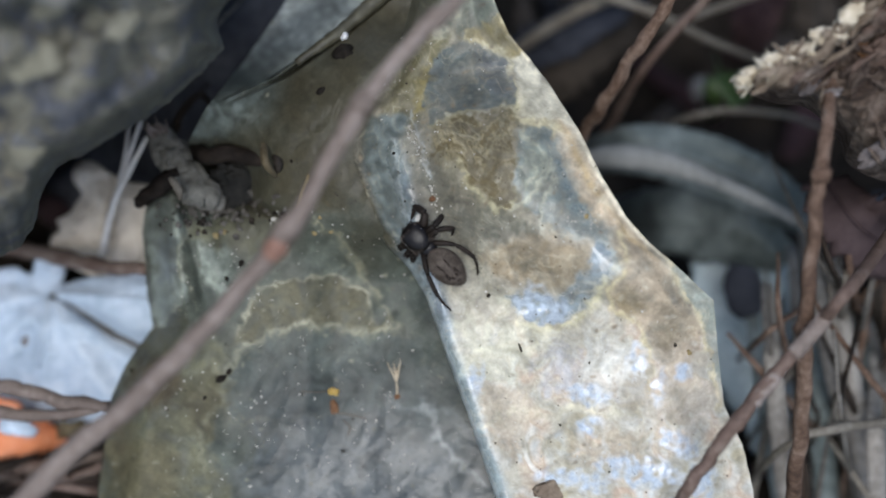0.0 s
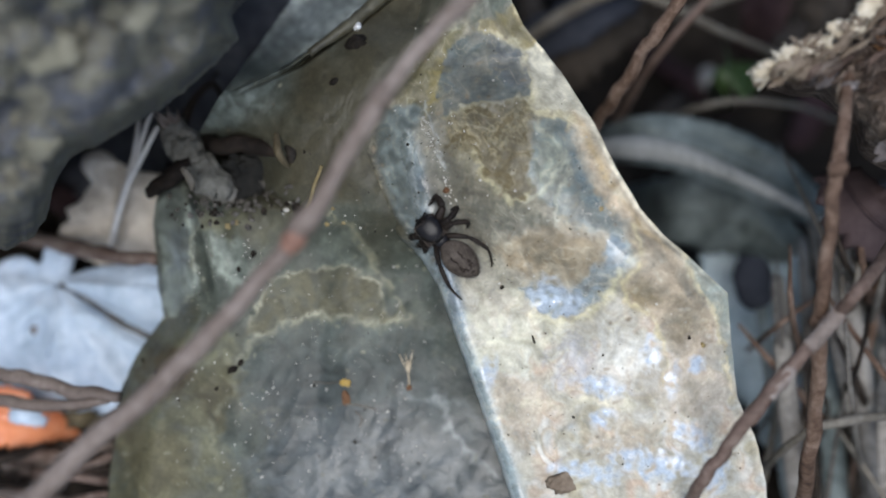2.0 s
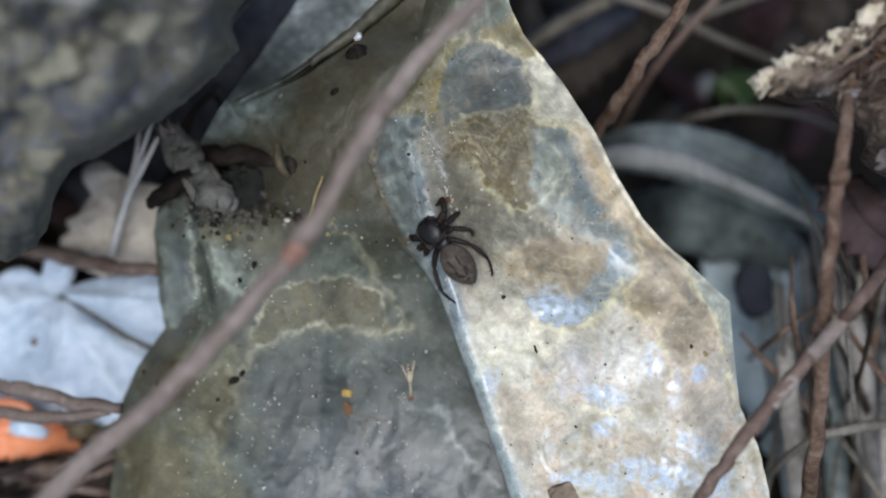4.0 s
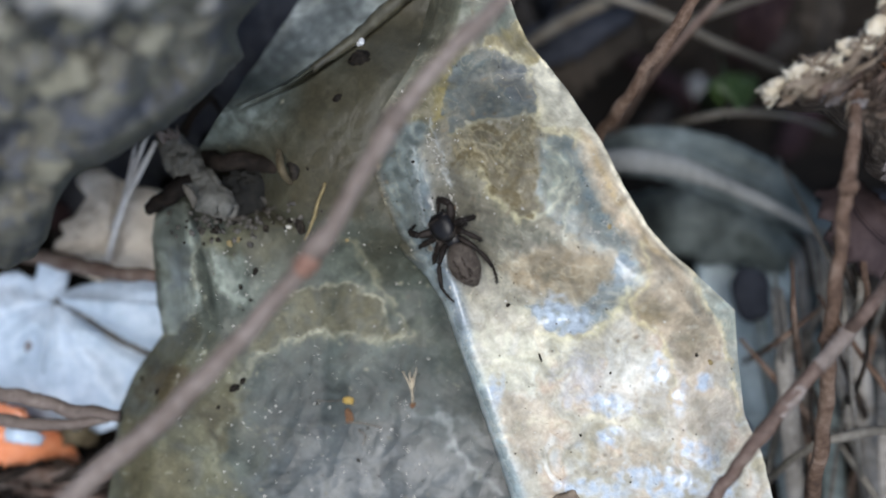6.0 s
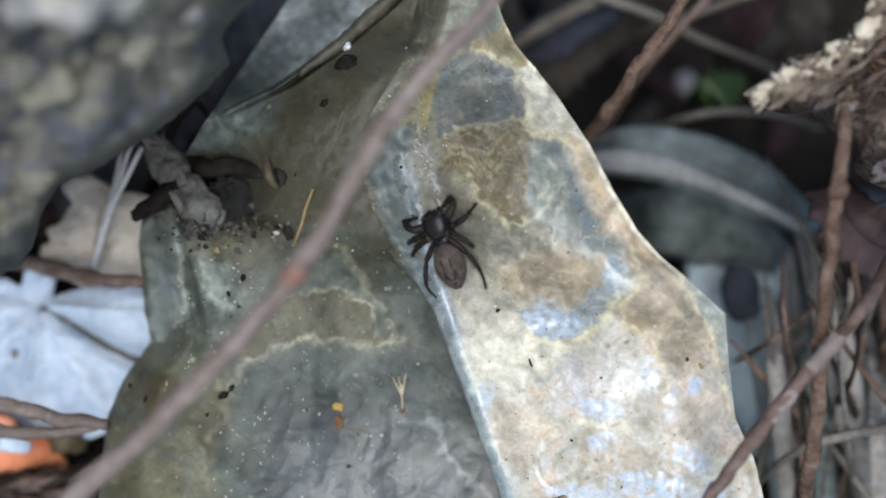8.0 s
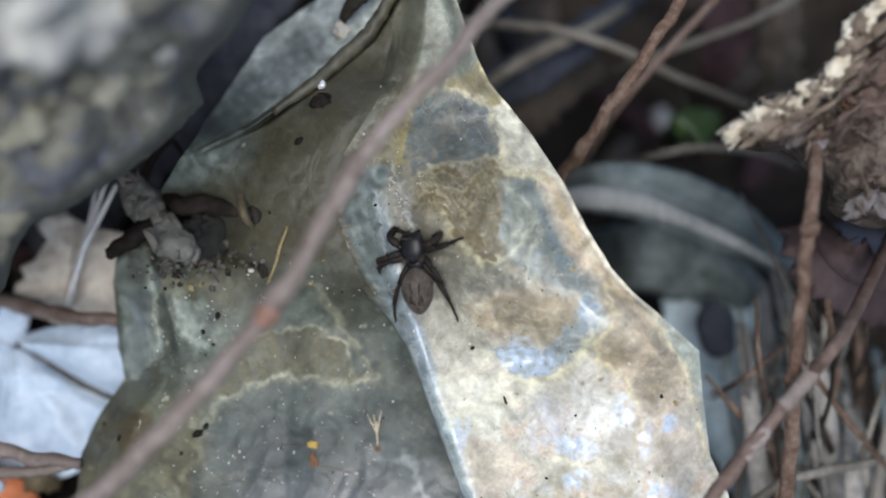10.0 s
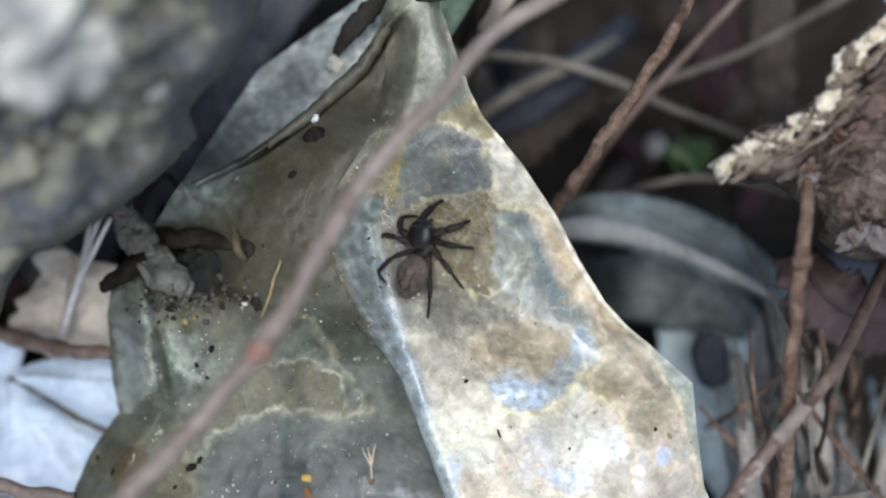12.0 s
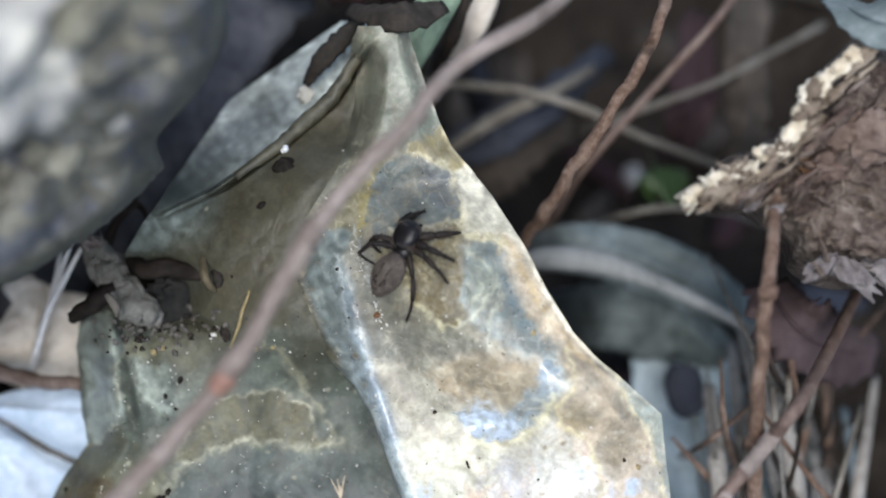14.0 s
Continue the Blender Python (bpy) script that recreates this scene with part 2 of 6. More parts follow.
MAROON = material("maroon_leaf", [(0.012, 0.0065, 0.0075), (0.027, 0.0155, 0.017), (0.047, 0.0295, 0.029)], 700, 90, 0.85, 0.4, 0.1)
ROT_WOOD = material("rotten_wood", [(0.020, 0.014, 0.011), (0.060, 0.043, 0.034), (0.125, 0.095, 0.075), (0.21, 0.17, 0.14)], 1300, 300, 0.92, 1.0, 0.1, (1, 1, 1), 0.0012)
FIBRE = material("pale_wood_fibre", [(0.27, 0.215, 0.145), (0.45, 0.38, 0.275), (0.66, 0.60, 0.49)], 1500, 320, 0.85, 0.8, 0.15)
CRUMB = material("dark_crumb", [(0.005, 0.004, 0.003), (0.015, 0.012, 0.009), (0.042, 0.033, 0.025)], 3000, 900, 0.8, 0.8, 0.12)
WHITE_GRAIN = material("white_grain", [(0.6, 0.6, 0.58), (0.75, 0.75, 0.74), (0.85, 0.85, 0.85)], 3000, 900, 0.5, 0.5, 0.4)
YELLOW_FLAKE = material("yellow_flake", [(0.2665, 0.153, 0.0265), (0.3488, 0.2295, 0.053), (0.3876, 0.2958, 0.1326)], 3000, 900, 0.6, 0.5, 0.3)
RUST_FLAKE = material("rust_flake", [(0.056, 0.0245, 0.0105), (0.119, 0.056, 0.0245), (0.189, 0.105, 0.049)], 3000, 900, 0.7, 0.5, 0.3)
CHITIN = material("dark_chitin", [(0.003, 0.003, 0.003), (0.006, 0.005, 0.005), (0.012, 0.01, 0.009)], 9000, 1500, 0.34, 0.25, 0.2, relief=0.00004, rough_var=0.06)
HAIRY = material("grey_brown_abdomen", [(0.030, 0.0235, 0.0185), (0.066, 0.053, 0.043), (0.122, 0.102, 0.085)], 12000, 1500, 0.8, 0.6, 0.15, relief=0.00006)
PATTERN = material("dark_abdomen_mark", [(0.008, 0.006, 0.005), (0.018, 0.013, 0.011), (0.032, 0.025, 0.02)], 12000, 1500, 0.85, 0.5, 0.1, relief=0.00005)
LEG = material("leg_chitin", [(0.004, 0.003, 0.0025), (0.010, 0.0074, 0.006), (0.030, 0.022, 0.017)], 9000, 1200, 0.6, 0.4, 0.15, relief=0.00005)
OCHRE = material("ochre_grain", [(0.12, 0.09, 0.0375), (0.2175, 0.165, 0.075), (0.315, 0.255, 0.135)], 3000, 900, 0.7, 0.5, 0.3)
EYE = material("eye", [(0.004, 0.004, 0.005), (0.006, 0.006, 0.008)], 9000, 1500, 0.08, 0.05, 0.6, rough_var=0.02)

# ---- places in the heap ----
REACH, SPAN = 0.115, 784 / math.tan(radians(18))
TILT = radians(65)
AHEAD, UP = Vector((0, math.cos(TILT), -math.sin(TILT))), Vector((0, math.sin(TILT), math.cos(TILT)))
STAND = Vector((0, 0, 0.04)) - REACH * AHEAD


def spot(u, v, d):
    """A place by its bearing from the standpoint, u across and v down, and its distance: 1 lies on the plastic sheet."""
    return STAND + REACH * d * (AHEAD + Vector((1, 0, 0)) * ((u - 784) / SPAN) - UP * ((v - 441) / SPAN))


MM = 0.001
PX = REACH / SPAN


def smooth(x):
    x = min(1.0, max(0.0, x))
    return x * x * (3 - 2 * x)


def along(rows, v):
    """A smooth curve through rows of (v, u)."""
    if v <= rows[0][0]:
        return rows[0][1]
    for (a, p), (b, q) in zip(rows, rows[1:]):
        if v <= b:
            return p + (q - p) * (v - a) / (b - a)
    return rows[-1][1]


def nz(x, y, z=0.0):
    return noise.noise(Vector((x, y, z)))


def part(name, bm, mat, parent=None, label="", flat=False):
    """Links a bmesh as one mesh object, under parent if given."""
    me = bpy.data.meshes.new(name)
    bm.to_mesh(me)
    bm.free()
    me.materials.append(mat)
    if not flat:
        me.polygons.foreach_set("use_smooth", [True] * len(me.polygons))
    ob = new(name, me)
    if parent:
        ob.parent = parent
    return tagged(ob, label)


def grid_mesh(rows):
    """A bmesh of quads over rows of equal numbers of points."""
    bm = bmesh.new()
    vs = [[bm.verts.new(p) for p in row] for row in rows]
    for a, b in zip(vs, vs[1:]):
        for i in range(len(a) - 1):
            bm.faces.new((a[i], b[i], b[i + 1], a[i + 1]))
    return bm


def curve_points(rows, steps):
    """Catmull-Rom through rows of numbers."""
    rows = [Vector(r) for r in rows]
    ext = [rows[0] * 2 - rows[1], *rows, rows[-1] * 2 - rows[-2]]
    out = []
    for i in range(1, len(ext) - 2):
        a, b, c, d = ext[i - 1:i + 3]
        for s in range(steps):
            t = s / steps
            out.append(0.5 * (2 * b + (c - a) * t + (2 * a - 5 * b + 4 * c - d) * t * t + (3 * b - a - 3 * c + d) * t ** 3))
    return out + [rows[-1]]


def tube_into(bm, pts, radii, sides=10, rough=0.0, seed=0.0, ribs=0.0):
    """A closed tapering tube along points."""
    rings, side = [], None
    for i, p in enumerate(pts):
        d = (pts[min(i + 1, len(pts) - 1)] - pts[max(i - 1, 0)]).normalized()
        if side is None:
            side = d.orthogonal().normalized()
        side = (side - d * side.dot(d)).normalized()
        up = d.cross(side)
        ring = []
        for s in range(sides):
            a = 2 * math.pi * s / sides
            r = radii[i]
            if rough:
                r *= 1 + rough * nz(i * 0.35 + seed, math.cos(a) * 1.3, math.sin(a) * 1.3) + 0.6 * rough * nz(i * 1.3, math.cos(a) * 3 + seed, math.sin(a) * 3)
            if ribs:
                r *= 1 + ribs * nz(math.cos(a) * 4, math.sin(a) * 4, i * 0.12 + seed)
            ring.append(bm.verts.new(p + (side * math.cos(a) + up * math.sin(a)) * r))
        rings.append(ring)
    for a, b in zip(rings, rings[1:]):
        for s in range(sides):
            bm.faces.new((a[s], a[(s + 1) % sides], b[(s + 1) % sides], b[s]))
    bm.faces.new(list(reversed(rings[0]))), bm.faces.new(rings[-1])


def rod(rows, steps=8, sides=10, rough=0.18, seed=0.0, knots=(), ribs=0.0):
    """A bmesh rod through rows (u, v, distance, radius); knots swell it at shares of its length."""
    rows = [(*spot(u, v, d), r * PX * d) for u, v, d, r in rows]
    quads = curve_points([Vector(r) for r in rows], steps)
    bm = bmesh.new()
    pts, rad = [], []
    for i, q in enumerate(quads):
        s = i / (len(quads) - 1)
        w = 1 + sum(0.35 * math.exp(-((s - k) / 0.012) ** 2) for k in knots)
        pts.append(Vector(q[:3]) + Vector((nz(i * 0.21, seed), nz(i * 0.21, seed + 7), 0)) * q[3] * 0.5)
        rad.append(q[3] * w)
    tube_into(bm, pts, rad, sides, rough, seed, ribs)
    return bm


def blade(rows, steps=8, across=6, cup=0.3, thick=0.00025, ragged=0.0, seed=0.0, wave=0.0):
    """A leaf or strip along rows (u, v, distance, half width), cupped across, with thickness and a midrib."""
    q = curve_points([(*spot(u, v, d), w * PX * d) for u, v, d, w in rows], steps)
    top = []
    for i, p in enumerate(q):
        c = Vector(p[:3])
        d = (Vector(q[min(i + 1, len(q) - 1)][:3]) - Vector(q[max(i - 1, 0)][:3])).normalized()
        side = d.cross(-AHEAD).normalized()
        row = []
        for j in range(across + 1):
            s = 2 * j / across - 1
            w = p[3] * (1 + ragged * nz(i * 0.9, s * 0.7 + seed, 3) * (abs(s) > 0.5) + 0.5 * ragged * nz(i * 2.3, s + seed, 5) * (abs(s) > 0.9))
            lift = -cup * w * (1 - s * s) + wave * p[3] * nz(i * 0.085 + seed, s * 1.3, 9) + 0.25 * wave * p[3] * nz(i * 0.2 + seed, s * 3.1 + i * 0.05, 12)
            row.append(c + side * (s * w) + AHEAD * (lift + 0.12 * p[3] * math.exp(-(s / 0.12) ** 2) * -1))
        top.append(row)
    bm = grid_mesh(top)
    bmesh.ops.recalc_face_normals(bm, faces=bm.faces)
    bmesh.ops.solidify(bm, geom=bm.faces[:] + bm.edges[:] + bm.verts[:], thickness=thick)
    return bm


def lump(radius, squash=(1, 1, 1), rough=0.2, seed=0.0, sub=3, freq=1.5):
    """An uneven lump about the origin."""
    bm = bmesh.new()
    bmesh.ops.create_icosphere(bm, subdivisions=sub, radius=1)
    for v in bm.verts:
        c = v.co.copy()
        f = 1 + rough * nz(*(c * freq + Vector((seed, seed * 2, 0)))) + 0.45 * rough * nz(*(c * freq * 2.7 + Vector((seed, 3, 1))))
        v.co = Vector((c.x * squash[0], c.y * squash[1], c.z * squash[2])) * radius * f
    return bm


def laid(bm, m):
    bmesh.ops.transform(bm, matrix=m, verts=bm.verts[:])
    return bm


def outlined(outline, centre, depth, rings=16, steps=6, ragged=0.0, seed=0.0, thick=0.0, skirt=()):
    """A piece with an outline of its own about a centre, both in bearings. depth(u, v, s) gives its distance, s being 1 at the edge; skirt rows (size, distance) carry the edge on."""
    n, edge = len(outline), []
    for i in range(n):
        a, b, c, d = (Vector(outline[(i + k - 1) % n]) for k in range(4))
        for j in range(steps):
            t = j / steps
            edge.append(0.5 * (2 * b + (c - a) * t + (2 * a - 5 * b + 4 * c - d) * t * t + (3 * b - a - 3 * c + d) * t ** 3))
    mid = Vector(centre)
    edge = [mid + (p - mid) * (1 + ragged * (nz(i * 0.11, seed, 2) + 0.45 * nz(i * 0.37, seed, 6))) for i, p in enumerate(edge)]
    bm = bmesh.new()
    first = bm.verts.new(spot(*centre, depth(*centre, 0.0)))
    rows = []
    for k in range(1, rings + 1):
        s = k / rings
        rows.append([bm.verts.new(spot(*q, depth(*q, s))) for q in (mid + (p - mid) * s for p in edge)])
    for size, d in skirt:
        rows.append([bm.verts.new(spot(*(mid + (p - mid) * size), d)) for p in edge])
    m = len(edge)
    for j in range(m):
        bm.faces.new((first, rows[0][j], rows[0][(j + 1) % m]))
    for a, b in zip(rows, rows[1:]):
        for j in range(m):
            bm.faces.new((a[j], b[j], b[(j + 1) % m], a[(j + 1) % m]))
    bmesh.ops.recalc_face_normals(bm, faces=bm.faces)
    if thick:
        back = bmesh.ops.duplicate(bm, geom=bm.verts[:] + bm.edges[:] + bm.faces[:])
        twin = back["vert_map"]
        rim = [(v, twin[v]) for v in rows[-1]]
        for v in {twin[v] for row in rows for v in row} | {twin[first]}:
            v.co += AHEAD * thick
        for (a, b), (c, d) in zip(rim, rim[1:] + rim[:1]):
            bm.faces.new((a, b, d, c))
        bmesh.ops.recalc_face_normals(bm, faces=bm.faces)
    return bm


FACING = Matrix((Vector((1, 0, 0)), UP, -AHEAD)).transposed().to_4x4()


def facing(u, v, d, turn=0.0):
    """A pose on the bearing, its z towards the standpoint, turned about it."""
    return Matrix.Translation(spot(u, v, d)) @ FACING @ pose(0, 0, 0, 0, 0, turn)


# ---- the plastic sheet ----
PANEL_L = ((-190, 800), (-150, 765), (0, 556), (110, 480), (210, 405), (290, 362), (350, 303), (420, 293), (540, 302), (590, 312), (660, 262), (720, 236), (882, 214), (1010, 210))
PANEL_R = ((-190, 850), (-100, 830), (0, 800), (200, 830), (400, 930), (882, 1080), (1010, 1110))
FLAP_L = ((-190, 800), (-100, 770), (0, 762), (100, 735), (200, 668), (250, 648), (300, 652), (400, 694), (450, 730), (490, 768), (540, 798), (620, 826), (760, 876), (882, 917), (1010, 955))
FLAP_R = ((-190, 862), (-100, 880), (-30, 903), (20, 920), (75, 945), (160, 1014), (250, 1073), (330, 1113), (400, 1155), (440, 1190), (480, 1236), (548, 1309), (640, 1316), (735, 1327), (800, 1358), (882, 1378), (1010, 1385))
RIDGE = ((230, 735), (310, 748), (400, 764), (450, 783), (500, 808), (545, 820), (600, 834), (660, 853), (800, 903), (1010, 978))
PLEAT = ((-190, 850), (-30, 742), (0, 722), (80, 628), (150, 528), (190, 440), (230, 380))


def panel_depth(u, v):
    left = along(PANEL_L, v)
    d = 1.036 + 0.018 * smooth((v - 250) / 350)
    d += 0.075 * smooth((left + 75 - u) / 90) * smooth((v - 200) / 120)
    off = along(FLAP_L, v) - u
    d -= 0.036 * smooth(1 - off / 220 if off > 0 else 1 + off / 170) * smooth((v - 20) / 120) * smooth((520 - v) / 120)
    q = along(PLEAT, v) - u
    if v < 205:
        w = smooth((205 - v) / 80)
        d += w * (0.028 * smooth((q + 4) / 10) + 0.06 * smooth(q / 130) + 0.026 * math.exp(-((q + 17) / 6) ** 2))
    d += 0.085 * math.exp(-((u - 425) / 62) ** 2 - ((v - 330) / 50) ** 2)
    d -= 0.022 * math.exp(-((u - 345) / 30) ** 2 - ((v - 480 - (u - 345) * 1.2) / 110) ** 2)
    d -= 0.012 * math.exp(-((u - 385) / 22) ** 2) * smooth((v - 400) / 60) * smooth((640 - v) / 120)
    fold = smooth((v - 350) / 40) * smooth((580 - v) / 90)
    d += fold * (0.0045 * math.exp(-((u - 372 - 0.22 * (v - 400)) / 9) ** 2) - 0.006 * math.exp(-((u - 402 - 0.3 * (v - 400)) / 20) ** 2) - 0.005 * math.exp(-((u - 352 - 0.1 * (v - 400)) / 12) ** 2))
    d += 0.014 * math.exp(-((u - 334) / 17) ** 2 - ((v - 484) / 46) ** 2)
    d += 0.012 * math.exp(-(((v - 378) - 0.5 * (u - 500)) / 10) ** 2 - ((u - 490) / 50) ** 2)
    d += 0.012 * smooth((760 - abs(u - 700) - 640) / 60) * smooth((v - 380) / 120) * 0.5
    n = 0.007 * nz(u / 150, v / 170, 1) + 0.0028 * nz(u / 62, v / 70, 2) + 0.0016 * abs(nz(u / 44 + v / 90, v / 70, 3)) + 0.0003 * nz(u / 16, v / 18, 8)
    return d - n


def flap_depth(u, v):
    left, right = along(FLAP_L, v), along(FLAP_R, v)
    s = (u - left) / (right - left)
    low = smooth((v - 120) / 200)
    d = 0.988 - low * (0.058 - 0.026 * smooth((v - 480) / 160)) * smooth((s - 0.12) / 0.6) + 0.02 * smooth((s - 0.75) / 0.25)
    wide = along(((-140, 60), (60, 90), (150, 130), (330, 112), (420, 84), (480, 50), (540, 32), (640, 28), (1010, 26)), v)
    x = min(1.0, max(0.0, (u - left) / wide))
    d += along(((-140, 0.014), (60, 0.03), (150, 0.036), (330, 0.034), (420, 0.030), (480, 0.024), (540, 0.018), (640, 0.015), (1010, 0.014)), v) * (1 - math.sqrt(max(0.0, 1 - (1 - x) ** 2)))
    d -= 0.008 * math.exp(-((u - left - 0.9 * wide) / 34) ** 2) * smooth((v - 200) / 60)
    d += 0.003 * smooth((20 - (right - u)) / 20) + 0.005 * smooth((70 - (right - u)) / 40) * smooth((v - 380) / 60) * smooth((660 - v) / 60)
    d += 0.010 * math.exp(-((u - 875) / 70) ** 2 - ((v - 160) / 50) ** 2)
    d += 0.012 * math.exp(-((u - 1010) / 55) ** 2 - ((v - 300) / 60) ** 2) + 0.01 * math.exp(-((u - 990) / 90) ** 2 - ((v - 560) / 26) ** 2)
    d -= 0.0036 * math.exp(-((u - along(RIDGE, v) - 3) / 14) ** 2) * smooth((v - 230) / 60) * (0.3 + 0.7 * smooth((v - 430) / 70)) * (0.15 + 0.85 * smooth((650 - v) / 90))
    join = smooth((72 - (u - left)) / 64) * smooth((480 - v) / 70) * smooth((v + 120) / 60)
    d += join * (panel_depth(u, v) - 0.0008 + 0.005 * smooth((24 - (u - left)) / 24) - d)
    n = 0.006 * nz(u / 140, v / 120, 11) + 0.003 * nz(u / 62, v / 54, 12) + 0.0016 * abs(nz(u / 40, v / 50, 13)) + 0.0004 * nz(u / 15, v / 14, 18)
    return d - n * (1 - 0.7 * math.exp(-((u - left) / 30) ** 2)) * (1 - join)


class Stains:
    """Dried silt over film, laid blot by blot, with some light and shade painted in."""

    def __init__(self, u, v, film, silt):
        self.u, self.v = u, v
        flat = list(zip(u.tolist(), v.tolist()))
        self.n1 = np.array([nz(a / 46, b / 46, 21) for a, b in flat])
        self.n2 = np.array([nz(a / 46, b / 46, 27) for a, b in flat])
        self.n3 = np.array([nz(a / 15, b / 15, 31) for a, b in flat])
        self.n4 = np.array([nz(a / 15, b / 15, 37) for a, b in flat])
        self.n8 = np.array([nz(a / 7, b / 7, 43) for a, b in flat])
        self.n9 = np.array([nz(a / 7, b / 7, 47) for a, b in flat])
        self.n5 = np.array([nz(a / 95, b / 95, 41) for a, b in flat])
        warped = zip(u.tolist(), v.tolist(), self.n1.tolist(), self.n2.tolist(), self.n3.tolist())
        self.n6 = np.array([nz((a + 55 * p) / 34, (b + 55 * q) / 34 + 0.4 * r, 51) for a, b, p, q, r in warped])
        self.n7 = np.array([nz((a + 40 * p) / 60, (b - 70 * q) / 44, 57) for a, b, p, q in zip(u.tolist(), v.tolist(), self.n2.tolist(), self.n1.tolist())])
        self.c = np.tile(np.array([*film, silt], float), (len(u), 1))

    def over(self, m, colour, silt):
        m = np.clip(m, 0, 1)[:, None]
        lay = np.empty_like(self.c)
        lay[:, :3], lay[:, 3] = colour, silt
        self.c = self.c * (1 - m) + lay * m

    def field(self, cu, cv, ru, rv, turn=0.0, warp=1.0):
        x = self.u - cu + warp * (26 * self.n1 + 16 * self.n3 + 6 * self.n8)
        y = self.v - cv + warp * (26 * self.n2 + 16 * self.n4 + 6 * self.n9)
        a = radians(turn)
        p, q = (x * math.cos(a) + y * math.sin(a)) / ru, (-x * math.sin(a) + y * math.cos(a)) / rv
        return (1 - np.sqrt(p * p + q * q)) * min(ru, rv)

    def blot(self, cu, cv, ru, rv, turn, colour, silt, soft=14, much=0.85, rim=None, rim_w=5, warp=1.0):
        f = self.field(cu, cv, ru, rv, turn, warp)
        self.over((f / soft + 0.5) * much, colour, silt)
        if rim:
            self.over(np.exp(-((f - 2) / rim_w) ** 2) * np.clip(0.75 + 0.9 * self.n5, 0.1, 0.95), rim, 0.9)

    def patch(self, rows, colour, silt, soft=8, much=0.9, rim=None, rim_w=4, warp=0.35):
        """A stain, or a piece of painted shade, with an outline of its own."""
        x = self.u + warp * (30 * self.n1 + 24 * self.n3 + 14 * self.n8)
        y = self.v + warp * (30 * self.n2 + 24 * self.n4 + 14 * self.n9)
        near, inside = np.full(len(x), 1e9), np.zeros(len(x), bool)
        for (a, b), (c, d) in zip(rows, rows[1:] + rows[:1]):
            t = np.clip(((x - a) * (c - a) + (y - b) * (d - b)) / ((c - a) ** 2 + (d - b) ** 2), 0, 1)
            near = np.minimum(near, np.hypot(x - a - t * (c - a), y - b - t * (d - b)))
            if b != d:
                inside ^= ((b > y) != (d > y)) & (x < (c - a) * (y - b) / (d - b) + a)
        f = np.where(inside, near, -near)
        self.over(np.clip(f / soft + 0.5, 0, 1) * much * np.clip(0.86 + 0.5 * self.n6 + 0.35 * self.n3, 0.3, 1.05), colour, silt)
        if rim:
            self.over(np.exp(-((f + 5 * self.n4) / (rim_w * (1 + 0.8 * self.n1))) ** 2) * np.clip(0.5 + 1.1 * self.n2 + 0.7 * self.n3, 0.0, 0.9), rim, 0.9)

    def vein(self, rows, width, colour, silt, much=0.8):
        """A tide line, or a painted glint, along rows of (u, v)."""
        x, y = self.u + 7 * self.n1 + 8 * self.n3 + 4 * self.n8, self.v + 7 * self.n2 + 8 * self.n4 + 4 * self.n9
        near = np.full(len(self.u), 1e9)
        for (a, b), (c, d) in zip(rows, rows[1:]):
            t = np.clip(((x - a) * (c - a) + (y - b) * (d - b)) / ((c - a) ** 2 + (d - b) ** 2), 0, 1)
            near = np.minimum(near, np.hypot(x - a - t * (c - a), y - b - t * (d - b)))
        self.over(np.exp(-(near / (width * (1 + 0.8 * self.n3 + 0.5 * self.n2))) ** 2) * much * np.clip(0.75 + 0.8 * self.n4 + 0.5 * self.n1, 0.1, 1), colour, silt)

    def swirls(self, tone, colour, much):
        """Marbling where silt settled out of running water."""
        self.c[:, :3] *= (1 + tone * (0.8 * self.n6 + 0.9 * self.n7))[:, None]
        line = np.exp(-((self.n6 - 0.06) / 0.045) ** 2) * np.clip(0.2 + 1.8 * self.n7, 0, 1) + 0.8 * np.exp(-((self.n7 + 0.05) / 0.03) ** 2) * np.clip(0.1 + 1.8 * self.n1, 0, 1)
        self.over(line * much, colour, 0.8)

    def tides(self, much, colour, step=0.22, width=0.03, scale=1.0):
        """Thin tide marks that run round the blots."""
        f = self.n1 * 0.8 + self.n5 + 0.18 * self.n3
        ph = (f / step * scale) % 1.0
        self.over(np.exp(-((ph - 0.5) / width) ** 2) * much * np.clip(0.4 + 1.6 * self.n2, 0, 1), colour, 0.85)


CLEAR, OLIVE = (0.125, 0.142, 0.115), (0.105, 0.10, 0.06)
BROWN, TAN, CREAM, WHITE = (0.165, 0.14, 0.075), (0.37, 0.335, 0.265), (0.56, 0.51, 0.35), (0.60, 0.61, 0.56)


def along_pleat(s):
    """How far to the right of the pleat."""
    return s.u - np.interp(s.v, [r[0] for r in PLEAT], [r[1] for r in PLEAT])


